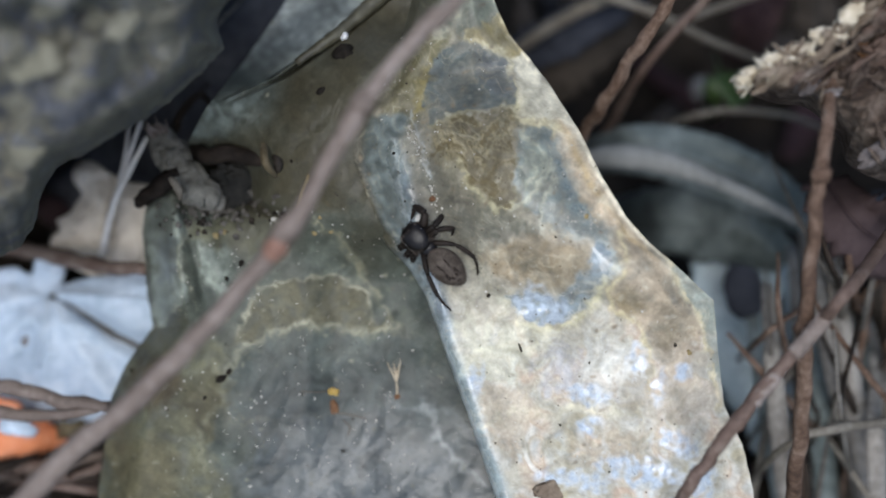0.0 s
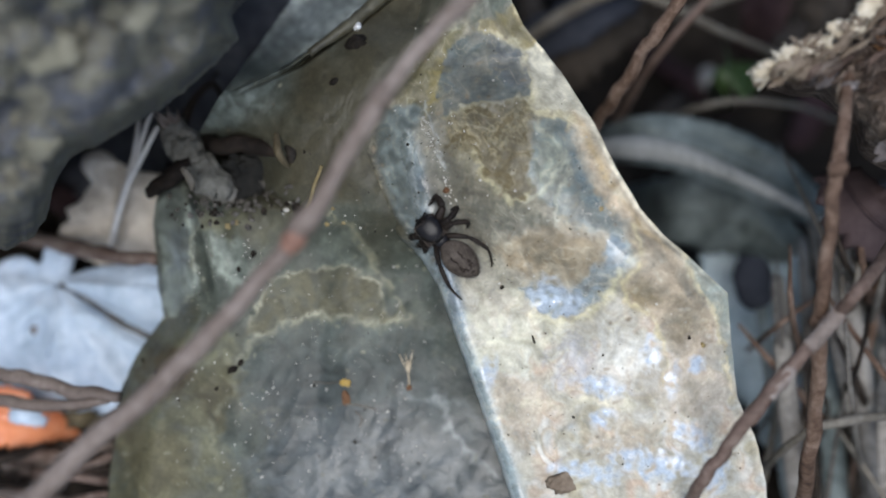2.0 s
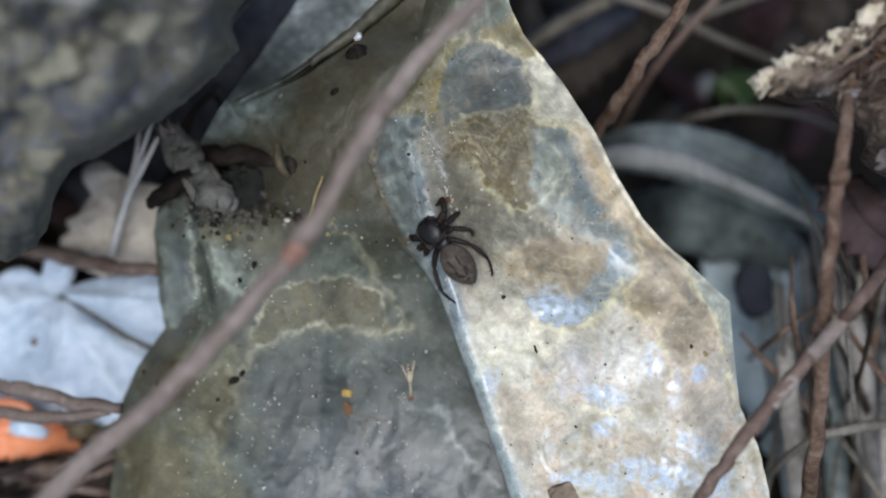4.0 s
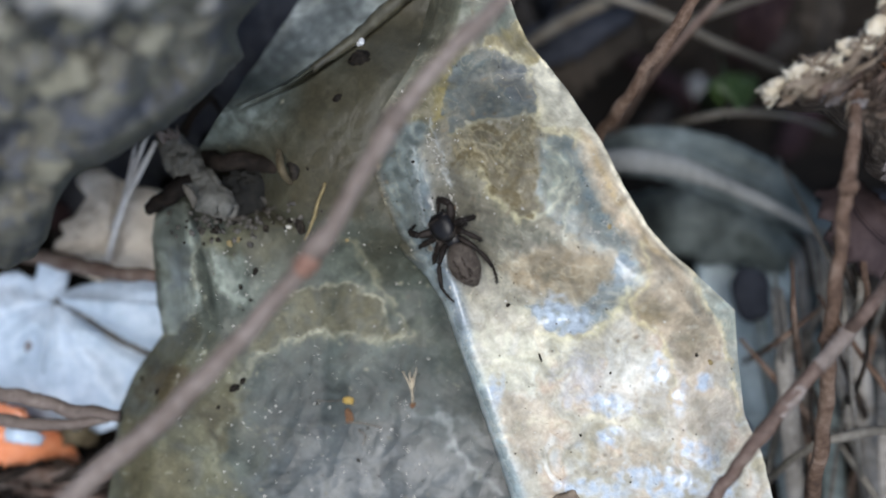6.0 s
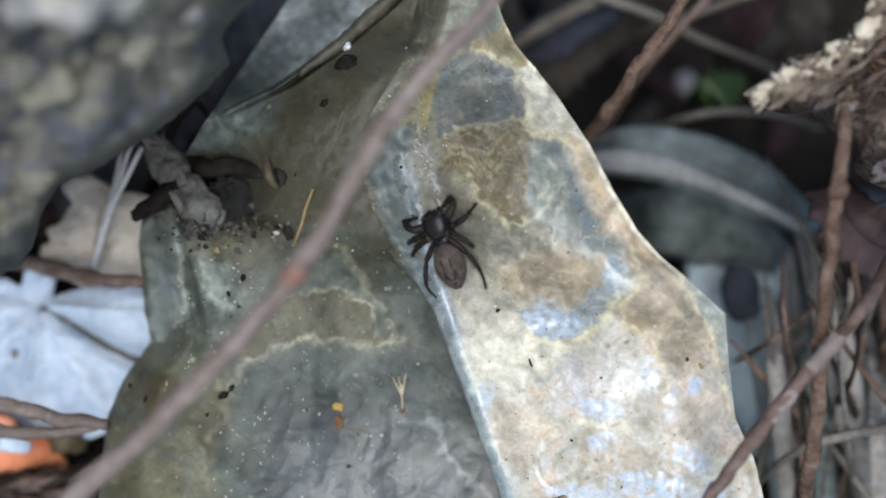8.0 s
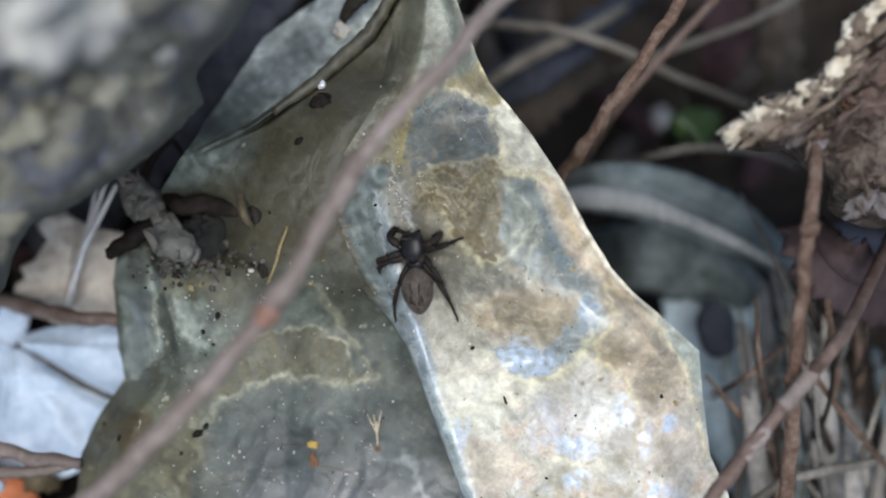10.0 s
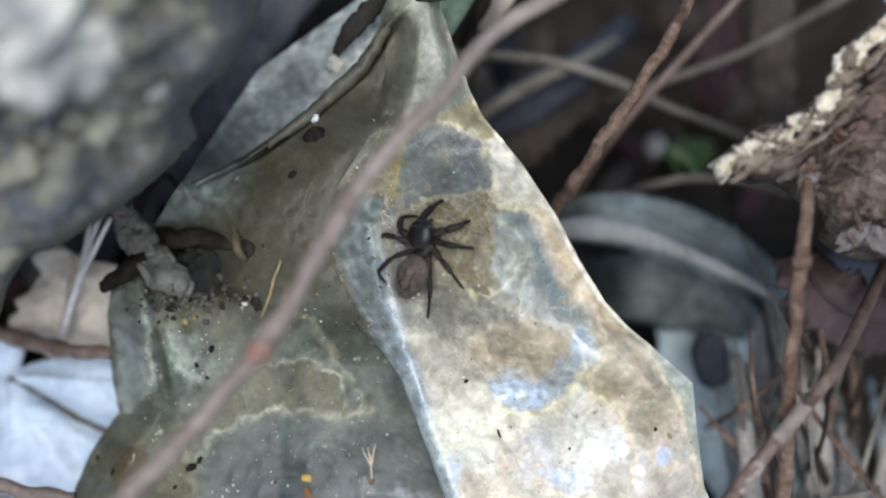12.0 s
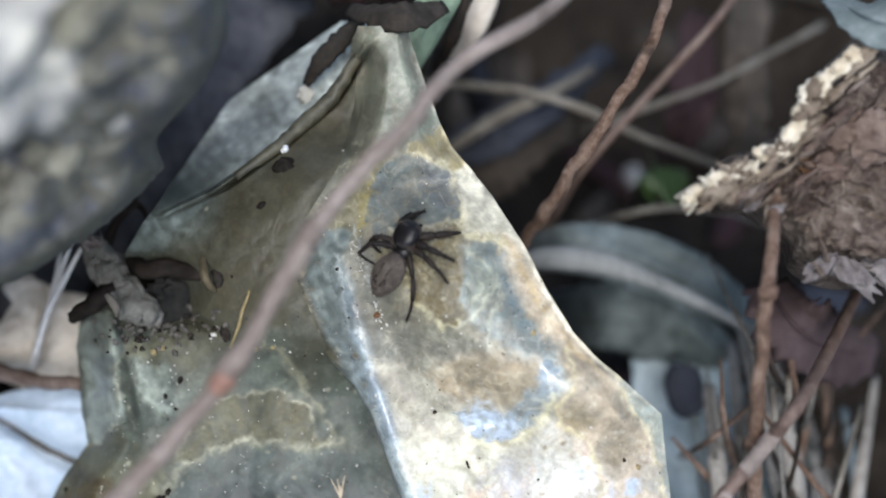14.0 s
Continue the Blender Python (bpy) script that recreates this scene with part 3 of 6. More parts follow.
def panel_stains_and_shade(s):
    s.over(0.35 + 0.7 * s.n5, OLIVE, 0.5)
    s.patch([(560, 170), (640, 60), (760, -60), (800, 60), (740, 200), (700, 330), (620, 340), (560, 300)], (0.105, 0.10, 0.065), 0.45, 60, 0.85, warp=1.0)
    q = np.interp(s.v, [r[0] for r in PLEAT], [r[1] for r in PLEAT]) - s.u
    s.over(smoothed(q / 8) * smoothed((215 - s.v) / 150) * 0.92, np.array((0.57, 0.61, 0.59)) * (1 + 0.6 * s.n1 + 0.5 * s.n3)[:, None], 0.55)
    s.patch([(350, 290), (400, 220), (470, 130), (520, 150), (500, 215), (440, 250), (390, 290)], (0.23, 0.265, 0.24), 0.35, 30, 0.8, warp=1.0)
    s.blot(600, 330, 90, 60, 10, (0.125, 0.095, 0.045), 0.6, 26, 0.7)
    s.patch([(240, 720), (270, 650), (330, 595), (450, 612), (445, 690), (420, 790), (470, 1010), (200, 1010)], (0.155, 0.14, 0.07), 0.75, 26, 0.85, None, 4, 1.0)
    s.patch([(500, 440), (600, 415), (650, 440), (685, 510), (640, 505), (560, 505), (500, 520), (450, 560), (420, 480)], (0.145, 0.16, 0.125), 0.3, 16, 0.85)
    s.patch([(500, 525), (560, 508), (650, 503), (690, 535), (705, 575), (742, 592), (680, 602), (640, 592), (590, 585), (530, 602), (480, 622), (452, 618), (478, 570)], BROWN, 0.75, 10, 0.9, CREAM, 4)
    s.vein([(600, 410), (640, 430), (668, 470), (688, 505), (718, 548), (746, 588)], 6, (0.45, 0.40, 0.24), 0.85, 0.75)
    s.vein([(745, 590), (690, 604), (640, 596), (590, 588), (530, 602), (470, 630), (440, 690)], 6, (0.42, 0.39, 0.26), 0.85, 0.7)
    s.patch([(470, 650), (520, 610), (600, 598), (700, 608), (775, 600), (830, 700), (890, 830), (760, 775), (640, 745), (470, 770), (435, 720)], (0.11, 0.128, 0.112), 0.2, 18, 0.9, (0.22, 0.21, 0.14), 4, 0.6)
    # lighter blue-grey lower film, its sheen put into the colour
    s.patch([(480, 790), (600, 752), (720, 760), (850, 800), (960, 1010), (470, 1010)], (0.135, 0.155, 0.155), 0.25, 50, 0.85, None, 4, 1.2)
    # dark strip along the fold: the shade beside it put into the colour
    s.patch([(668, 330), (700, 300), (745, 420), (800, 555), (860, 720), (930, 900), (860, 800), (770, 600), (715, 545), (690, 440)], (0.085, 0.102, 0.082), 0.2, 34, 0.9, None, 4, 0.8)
    s.blot(320, 690, 52, 45, -30, (0.12, 0.085, 0.035), 0.85, 18, 0.7)
    s.blot(405, 740, 45, 60, 0, (0.12, 0.10, 0.05), 0.85, 18, 0.6)
    s.blot(300, 850, 60, 70, 0, (0.18, 0.15, 0.07), 0.85, 18, 0.6)
    # facets of the side folds, their lit tones put into the colour
    s.patch([(300, 390), (345, 360), (372, 420), (360, 470), (372, 540), (330, 590), (308, 560)], (0.46, 0.51, 0.435), 0.5, 14, 0.85, (0.58, 0.58, 0.45), 3)
    s.patch([(318, 450), (350, 430), (362, 480), (345, 520), (322, 515)], (0.28, 0.325, 0.35), 0.35, 10, 0.85)
    s.patch([(382, 412), (430, 404), (445, 440), (462, 520), (430, 560), (404, 500)], (0.40, 0.44, 0.36), 0.5, 14, 0.8)
    s.blot(440, 430, 80, 30, 10, (0.21, 0.20, 0.12), 0.7, 14, 0.6)
    s.vein(((800, 735), (815, 790), (850, 825), (880, 850), (900, 872)), 7, WHITE, 0.5, 0.8)
    s.vein(((740, 730), (780, 740), (830, 740), (862, 770)), 12, (0.34, 0.37, 0.35), 0.4, 0.6)
    s.vein(((420, 650), (440, 720), (395, 780), (405, 850)), 6, (0.38, 0.35, 0.22), 0.8, 0.4)
    s.vein(((380, 420), (350, 470), (395, 560)), 6, (0.34, 0.33, 0.23), 0.6, 0.5)
    s.vein(((310, 560), (330, 480), (318, 420)), 5, (0.34, 0.36, 0.32), 0.5, 0.5)
    s.vein(((460, 260), (560, 240), (650, 250)), 9, (0.19, 0.20, 0.15), 0.4, 0.5)
    s.swirls(0.45, (0.34, 0.33, 0.24), 0.15)
    s.c[:, 3] = np.maximum(s.c[:, 3], 0.62 - 0.2 * smoothed((s.v - 700 + 60 * s.n5) / 120) * smoothed((s.u - 480) / 120))
    s.tides(0.17, (0.40, 0.37, 0.24))
    s.over((s.n3 + s.n4 - 0.75) * 4 * 0.5, (0.42, 0.39, 0.27), 0.9)
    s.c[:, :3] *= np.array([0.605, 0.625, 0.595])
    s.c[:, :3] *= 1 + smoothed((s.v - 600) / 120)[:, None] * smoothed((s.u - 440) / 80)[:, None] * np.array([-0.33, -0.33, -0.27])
    grey = s.c[:, :3].mean(axis=1, keepdims=True) * np.array([1.02, 1.02, 0.94])
    s.c[:, :3] = 0.72 * s.c[:, :3] + 0.28 * grey
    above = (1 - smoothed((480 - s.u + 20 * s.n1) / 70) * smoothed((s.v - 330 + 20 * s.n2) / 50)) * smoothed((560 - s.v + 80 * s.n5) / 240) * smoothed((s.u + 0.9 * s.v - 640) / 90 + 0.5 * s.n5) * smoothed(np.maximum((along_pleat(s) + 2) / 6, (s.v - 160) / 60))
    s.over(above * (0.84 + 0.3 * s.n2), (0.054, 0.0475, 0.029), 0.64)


def flap_stains_and_light(s):
    low = smoothed((s.v - 520) / 110)
    left = np.interp(s.v, [r[0] for r in FLAP_L], [r[1] for r in FLAP_L])
    off = s.u - left
    # thin silt everywhere
    s.over(0.25 + 0.8 * s.n1, (0.19, 0.178, 0.135), 0.6)
    s.over(0.2 + 0.8 * s.n2, (0.26, 0.245, 0.19), 0.65)
    # paler silt lower down, part of the brightness there put into its colour
    s.over(low * (0.55 + 0.6 * s.n5), (0.47, 0.44, 0.355), 0.6)
    s.over(low * 2.0 * (s.n7 + 0.0), (0.345, 0.268, 0.20), 0.65)
    s.over(low * 1.7 * (s.n6 - 0.08), (0.33, 0.335, 0.31), 0.4)
    s.over(low * 1.8 * (-s.n6 - 0.12), (0.58, 0.56, 0.49), 0.5)
    s.over(low * 1.4 * (-s.n7 - 0.2), (0.46, 0.40, 0.25), 0.75)
    # the neck
    s.patch([(790, -190), (870, -190), (925, 50), (870, 80), (780, 60)], (0.16, 0.172, 0.13), 0.5, 30, 0.9, None, 4, 0.8)
    s.patch([(862, 82), (900, 56), (926, 42), (950, 75), (982, 122), (945, 117), (915, 100)], (0.30, 0.245, 0.12), 0.8, 10, 0.9, (0.46, 0.40, 0.24), 3)
    s.patch([(740, 160), (800, 80), (845, 70), (830, 115), (805, 190), (780, 245), (720, 215)], (0.15, 0.135, 0.075), 0.7, 20, 0.92)
    s.patch([(782, 160), (806, 120), (812, 160), (800, 200), (776, 240)], (0.30, 0.25, 0.11), 0.8, 12, 0.8)
    # the silt along the free edge
    s.patch([(948, 118), (980, 112), (1035, 195), (1075, 250), (1100, 320), (1070, 320), (1040, 255), (990, 235), (966, 200)], (0.66, 0.605, 0.455), 0.75, 10, 0.9)
    s.patch([(1030, 228), (1075, 245), (1110, 325), (1160, 405), (1210, 455), (1150, 440), (1095, 395), (1070, 335), (1045, 275)], (0.40, 0.32, 0.225), 0.75, 12, 0.9)
    s.patch([(962, 226), (1000, 222), (1042, 240), (1030, 256), (990, 240)], (0.55, 0.48, 0.30), 0.85, 8, 0.85)
    # brown silt with cream curls
    s.patch([(796, 238), (840, 224), (880, 210), (962, 208), (962, 240), (950, 290), (958, 340), (966, 362), (930, 384), (900, 366), (868, 330), (820, 300)], (0.135, 0.108, 0.06), 0.8, 16, 0.92, None, 4, 0.7)
    s.over(np.clip(s.field(880, 262, 90, 56, 0), 0, 20) / 20 * np.exp(-((s.n6 + 0.6 * s.n3 + 0.5 * s.n8 - 0.05) / 0.12) ** 2) * 0.5, (0.42, 0.37, 0.24), 0.8)
    s.over(np.clip(s.field(880, 272, 90, 60, 0), 0, 20) / 20 * np.exp(-((s.n7 + 0.5 * s.n4 + 0.5 * s.n9 + 0.1) / 0.11) ** 2) * 0.5, (0.20, 0.19, 0.145), 0.7)
    s.patch([(850, 370), (900, 385), (960, 385), (1010, 410), (1000, 440), (930, 440), (860, 470), (830, 420)], (0.13, 0.127, 0.098), 0.55, 30, 0.9, None, 4, 0.9)
    s.vein([(858, 300), (880, 345), (905, 372), (932, 386), (954, 376), (966, 352)], 5, (0.50, 0.46, 0.30), 0.8, 0.85)
    s.vein([(838, 296), (848, 335), (840, 365)], 6, (0.34, 0.31, 0.21), 0.7, 0.6)
    s.patch([(732, 222), (800, 225), (815, 300), (862, 350), (880, 420), (850, 450), (790, 430), (748, 330)], (0.14, 0.136, 0.112), 0.6, 26, 0.9, None, 4, 0.7)
    # the flank of the fold and its foot
    s.over(smoothed((np.interp(s.v, (200, 300, 400, 470, 540, 640, 1010), (118, 122, 106, 66, 42, 38, 36)) - off + 10 * s.n1) / 24) * smoothed((s.v - 212 + 8 * s.n3) / 14) * 0.92, np.array((0.175, 0.212, 0.215)) * (1 + 0.5 * smoothed((s.v - 470) / 90) + 0.5 * s.n3 + 0.4 * s.n1)[:, None], np.clip(0.5 - 0.9 * np.exp(-((off - np.interp(s.v, (200, 400, 470, 540, 1010), (100, 84, 40, 26, 22))) / 14) ** 2) * smoothed((s.v - 240) / 60), 0.02, 0.5))
    # white glints on the flank and the crest's blue highlight, put into the colour
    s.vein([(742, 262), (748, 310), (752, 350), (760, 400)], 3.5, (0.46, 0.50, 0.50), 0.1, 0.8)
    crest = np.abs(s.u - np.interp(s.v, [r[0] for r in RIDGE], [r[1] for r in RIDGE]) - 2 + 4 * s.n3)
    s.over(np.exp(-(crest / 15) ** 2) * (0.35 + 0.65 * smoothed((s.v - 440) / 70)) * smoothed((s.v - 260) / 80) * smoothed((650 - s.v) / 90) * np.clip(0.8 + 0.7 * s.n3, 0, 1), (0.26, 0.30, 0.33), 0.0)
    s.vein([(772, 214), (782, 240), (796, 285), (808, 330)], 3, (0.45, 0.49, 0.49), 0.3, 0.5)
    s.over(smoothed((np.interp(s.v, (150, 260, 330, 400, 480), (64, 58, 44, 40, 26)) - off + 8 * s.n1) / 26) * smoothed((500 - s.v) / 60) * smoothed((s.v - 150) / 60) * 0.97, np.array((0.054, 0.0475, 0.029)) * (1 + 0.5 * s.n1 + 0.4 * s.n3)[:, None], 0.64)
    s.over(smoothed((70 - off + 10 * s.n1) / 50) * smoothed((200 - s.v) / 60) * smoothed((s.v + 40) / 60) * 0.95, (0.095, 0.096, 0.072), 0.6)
    s.over(np.exp(-((off - 3) / 3.0) ** 2) * smoothed((s.v - 480) / 60) * np.clip(0.5 + s.n3 + 0.6 * s.n1, 0, 0.9), (0.40, 0.43, 0.40), 0.3)
    # bare film, grey-blue
    s.patch([(865, 82), (895, 95), (936, 114), (945, 150), (963, 186), (960, 204), (912, 206), (870, 210), (838, 225), (806, 240), (792, 195), (815, 118)], (0.115, 0.132, 0.128), 0.56, 5, 0.95, None, 4, 0.2)
    s.patch([(880, 100), (936, 118), (944, 150), (955, 185), (925, 185), (890, 150)], (0.098, 0.105, 0.112), 0.56, 24, 0.8)
    s.vein([(868, 80), (905, 96), (938, 112), (948, 150), (965, 188), (963, 226), (990, 236)], 6, (0.56, 0.50, 0.33), 0.9, 0.95)
    s.vein([(958, 206), (912, 208), (870, 212), (836, 228), (806, 242)], 4, (0.40, 0.37, 0.25), 0.9, 0.7)
    s.patch([(955, 300), (965, 265), (990, 240), (1022, 242), (1034, 275), (1046, 325), (1072, 365), (1096, 400), (1122, 445), (1060, 432), (1015, 410), (992, 388), (962, 364)], (0.17, 0.20, 0.19), 0.4, 8, 0.92)
    s.patch([(965, 300), (985, 275), (1010, 285), (1018, 320), (1000, 352), (975, 350)], (0.21, 0.228, 0.19), 0.55, 16, 0.8)
    s.patch([(1032, 290), (1046, 320), (1075, 368), (1100, 410), (1070, 405), (1040, 360)], (0.165, 0.20, 0.20), 0.2, 14, 0.8)
    s.vein([(978, 262), (1004, 280), (1018, 316), (1000, 350), (982, 372), (958, 378)], 5, (0.44, 0.44, 0.35), 0.7, 0.9)
    s.vein([(1020, 295), (1030, 335), (1012, 368), (1002, 405), (1012, 445)], 4, (0.48, 0.48, 0.39), 0.7, 0.9)
    s.vein([(985, 300), (994, 326), (982, 346)], 4, (0.44, 0.45, 0.36), 0.7, 0.7)
    # the brown oval and the blue band below it
    s.patch([(925, 450), (990, 428), (1060, 436), (1098, 468), (1080, 500), (1040, 524), (990, 528), (940, 512), (905, 480)], (0.25, 0.198, 0.128), 0.65, 20, 0.9)
    s.patch([(1102, 438), (1136, 462), (1132, 500), (1112, 522), (1092, 562), (1050, 585), (1000, 590), (955, 574), (935, 545), (960, 532), (1020, 540), (1060, 518), (1090, 490)], (0.19, 0.225, 0.235), 0.0, 8, 0.94)
    s.vein([(1066, 436), (1108, 442), (1132, 462), (1138, 496), (1120, 516)], 4, (0.42, 0.44, 0.38), 0.6, 0.8)
    s.vein([(1116, 520), (1104, 554), (1060, 590), (1010, 602), (960, 590)], 6, (0.50, 0.46, 0.30), 0.9, 0.85)
    s.patch([(1130, 430), (1185, 440), (1250, 525), (1288, 610), (1250, 700), (1212, 650), (1172, 595), (1128, 568), (1126, 530), (1150, 500)], (0.315, 0.255, 0.18), 0.7, 14, 0.9)
    s.patch([(1128, 540), (1165, 520), (1190, 560), (1150, 580)], (0.24, 0.19, 0.11), 0.7, 14, 0.7)
    s.vein([(1142, 430), (1156, 470), (1150, 505), (1126, 530), (1132, 565), (1175, 590), (1196, 640), (1196, 710)], 5, (0.50, 0.43, 0.26), 0.9, 0.85)
    # the clear corner outside the yellow tide line
    s.patch([(1225, 465), (1330, 540), (1335, 690), (1308, 660), (1290, 600), (1255, 530)], (0.215, 0.235, 0.20), 0.35, 8, 0.92)
    s.vein([(1180, 425), (1225, 470), (1256, 528), (1290, 600), (1310, 668), (1320, 740)], 5, (0.52, 0.45, 0.29), 0.9, 0.9)
    rim = np.interp(s.v, [r[0] for r in FLAP_R], [r[1] for r in FLAP_R]) - s.u
    # bright cream rim: the edge's catch of light put into the colour
    s.over(np.exp(-((rim - 5) / 5.0) ** 2) * smoothed((s.v - 150) / 60) * smoothed((490 - s.v) / 40) * np.clip(0.85 + 0.6 * s.n3, 0, 1), (0.62, 0.56, 0.42), 0.8)
    s.over(np.exp(-((rim - 24 - 10 * s.n1) / 9.0) ** 2) * smoothed((s.v - 200) / 60) * smoothed((490 - s.v) / 40) * np.clip(0.7 + 0.8 * s.n1, 0, 0.9), (0.34, 0.255, 0.14), 0.8)
    # pale crusts lower down
    s.patch([(1070, 622), (1130, 610), (1160, 640), (1165, 690), (1120, 720), (1075, 690)], (0.49, 0.475, 0.42), 0.55, 24, 0.75, None, 4, 1.2)
    s.patch([(860, 560), (940, 580), (1010, 610), (990, 660), (900, 700), (855, 640)], (0.47, 0.455, 0.35), 0.6, 40, 0.75, None, 4, 1.2)
    s.patch([(1180, 650), (1290, 640), (1320, 720), (1280, 790), (1200, 770)], (0.375, 0.315, 0.245), 0.5, 40, 0.7, None, 4, 1.0)
    s.patch([(890, 700), (960, 690), (990, 760), (960, 820), (910, 800)], (0.365, 0.30, 0.22), 0.6, 30, 0.7, None, 4, 1.0)
    s.patch([(1060, 790), (1190, 770), (1200, 830), (1080, 840)], (0.37, 0.30, 0.215), 0.6, 30, 0.7, None, 4, 1.0)
    s.patch([(1010, 640), (1060, 630), (1080, 690), (1040, 720), (1000, 690)], (0.30, 0.29, 0.285), 0.4, 24, 0.75, None, 4, 1.2)
    s.patch([(1130, 690), (1180, 690), (1190, 740), (1140, 750)], (0.31, 0.27, 0.21), 0.6, 20, 0.7, None, 4, 1.2)
    s.vein([(880, 640), (930, 625), (985, 640), (1010, 610)], 6, (0.54, 0.51, 0.38), 0.8, 0.7)
    s.vein([(900, 770), (960, 740), (1030, 755), (1060, 735)], 6, (0.50, 0.46, 0.34), 0.8, 0.6)
    s.vein([(1060, 735), (1110, 745), (1160, 750)], 8, (0.58, 0.54, 0.40), 0.8, 0.8)
    s.swirls(0.45, (0.54, 0.50, 0.38), 0.45)
    s.tides(0.3, (0.56, 0.51, 0.36), 0.22, 0.035)
    s.tides(0.22, (0.30, 0.25, 0.17), 0.31, 0.05, 1.3)
    s.over((s.n3 + s.n4 - 0.62) * 1.4 * s.c[:, 3] ** 2, (0.54, 0.52, 0.43), 0.8)
    s.over((-s.n3 - s.n4 - 0.7) * 2, (0.22, 0.18, 0.13), 0.8)
    # upper flap darkened: shade put into the colours, the free edge spared
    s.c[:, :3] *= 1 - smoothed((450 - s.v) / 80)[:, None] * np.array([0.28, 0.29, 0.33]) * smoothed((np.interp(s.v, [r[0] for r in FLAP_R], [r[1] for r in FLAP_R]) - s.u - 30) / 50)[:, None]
    # bare film, the sky's blue glints painted into its colour
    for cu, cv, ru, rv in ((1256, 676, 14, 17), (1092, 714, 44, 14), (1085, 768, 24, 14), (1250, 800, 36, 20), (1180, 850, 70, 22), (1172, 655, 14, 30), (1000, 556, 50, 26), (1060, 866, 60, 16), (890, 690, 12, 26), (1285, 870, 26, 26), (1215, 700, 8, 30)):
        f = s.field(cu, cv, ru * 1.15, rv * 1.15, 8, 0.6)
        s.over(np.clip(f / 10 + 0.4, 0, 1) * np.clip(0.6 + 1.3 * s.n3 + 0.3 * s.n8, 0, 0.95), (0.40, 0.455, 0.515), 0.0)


def smoothed(x):
    x = np.clip(x, 0, 1)
    return x * x * (3 - 2 * x)


def sheet_layer(name, left, right, depth, stains, film, silt, v0, v1, n_v, n_u, parent, label):
    rows, us, vs = [], [], []
    for i in range(n_v + 1):
        v = v0 + (v1 - v0) * i / n_v
        a, b = along(left, v), along(right, v)
        row = []
        for j in range(n_u + 1):
            s = j / n_u
            edge = 1.4 * nz(v / 26, name == "flap", 4) * max(0.0, 1 - min(s, 1 - s) * 16)
            u = a + (b - a) * s + edge
            row.append(spot(u, v, depth(u, v)))
            us.append(u), vs.append(v)
        rows.append(row)
    n = len(rows[0])
    me = bpy.data.meshes.new(name)
    me.from_pydata([p for row in rows for p in row], [], [(i * n + j, (i + 1) * n + j, (i + 1) * n + j + 1, i * n + j + 1) for i in range(n_v) for j in range(n_u)])
    s = Stains(np.array(us), np.array(vs), film, silt)
    stains(s)
    layer = me.color_attributes.new("stain", "FLOAT_COLOR", "POINT")
    layer.data.foreach_set("color", np.clip(s.c, 0, 1).astype(np.float32).ravel())
    me.materials.append(FILM)
    me.polygons.foreach_set("use_smooth", [True] * len(me.polygons))
    ob = new(name, me)
    ob.parent = parent
    th = ob.modifiers.new("thickness", "SOLIDIFY")
    th.thickness, th.offset = 0.0002, -1
    return tagged(ob, label)


def plastic_sheet():
    root = tagged(new("plastic_sheet"), "crumpled translucent plastic sheet stained with dried brown silt", "plastic sheet")
    sheet_layer("panel", PANEL_L, PANEL_R, panel_depth, panel_stains_and_shade, CLEAR, 0.35, -142, 1010, 500, 270, root, "grey-green film with olive and brown silt stains")
    sheet_layer("flap", FLAP_L, FLAP_R, flap_depth, flap_stains_and_light, TAN, 0.6, -140, 1010, 640, 290, root, "folded-over film caked with tan and cream silt")
    rows = [(along(PLEAT, v) + 6, v, panel_depth(along(PLEAT, v) + 2, v) - 0.006, 14 - 11 * (abs(v - 10) / 160) ** 1.5) for v in range(-125, 141, 25)]
    part("folded_edge", rod(rows, 5, 8, 0.3, 3.0), material("brown_rolled_film", [(0.032, 0.028, 0.018), (0.065, 0.058, 0.036), (0.11, 0.10, 0.065)], 1500, 300, 0.5, 0.5, 0.4), root, "brown rolled edge of the pleat")
    return root


# ---- the ground ----
def bearing(p):
    """The bearing (u, v, distance) of a place."""
    w = p - STAND
    d = w.dot(AHEAD)
    return 784 + SPAN * w.x / d, 441 - SPAN * w.dot(UP) / d, d / REACH


def ground_height(x, y):
    z = 0.004 * nz(x * 45, y * 45, 1) + 0.0018 * nz(x * 160, y * 160, 2) + 0.0008 * nz(x * 420, y * 420, 3)
    z -= (0.020 + 0.020 * smooth((y - 0.02) / 0.05)) * smooth((x - 0.004) / 0.022) * smooth((y + 0.012) / 0.02) * smooth((0.14 - x) / 0.03) * smooth((0.19 - y) / 0.03)
    far = smooth((math.hypot(x, y) - 0.2) / 0.6)
    z += far * 0.03 * nz(x * 2.2, y * 2.2, 5)
    # the mound on which the sheet lies
    top = 0.04 + 0.466 * y - 0.0125
    v = 441 - y / (math.sin(TILT) * PX)
    u = 784 + x / PX
    inside = min(u - along(PANEL_L, v) - 75, along(FLAP_R, v) - 110 - u) * PX
    inside = min(inside, (v + 160) * PX, (990 - v) * PX)
    return z + max(0.0, top - z) * smooth(inside / 0.005 + 0.35)


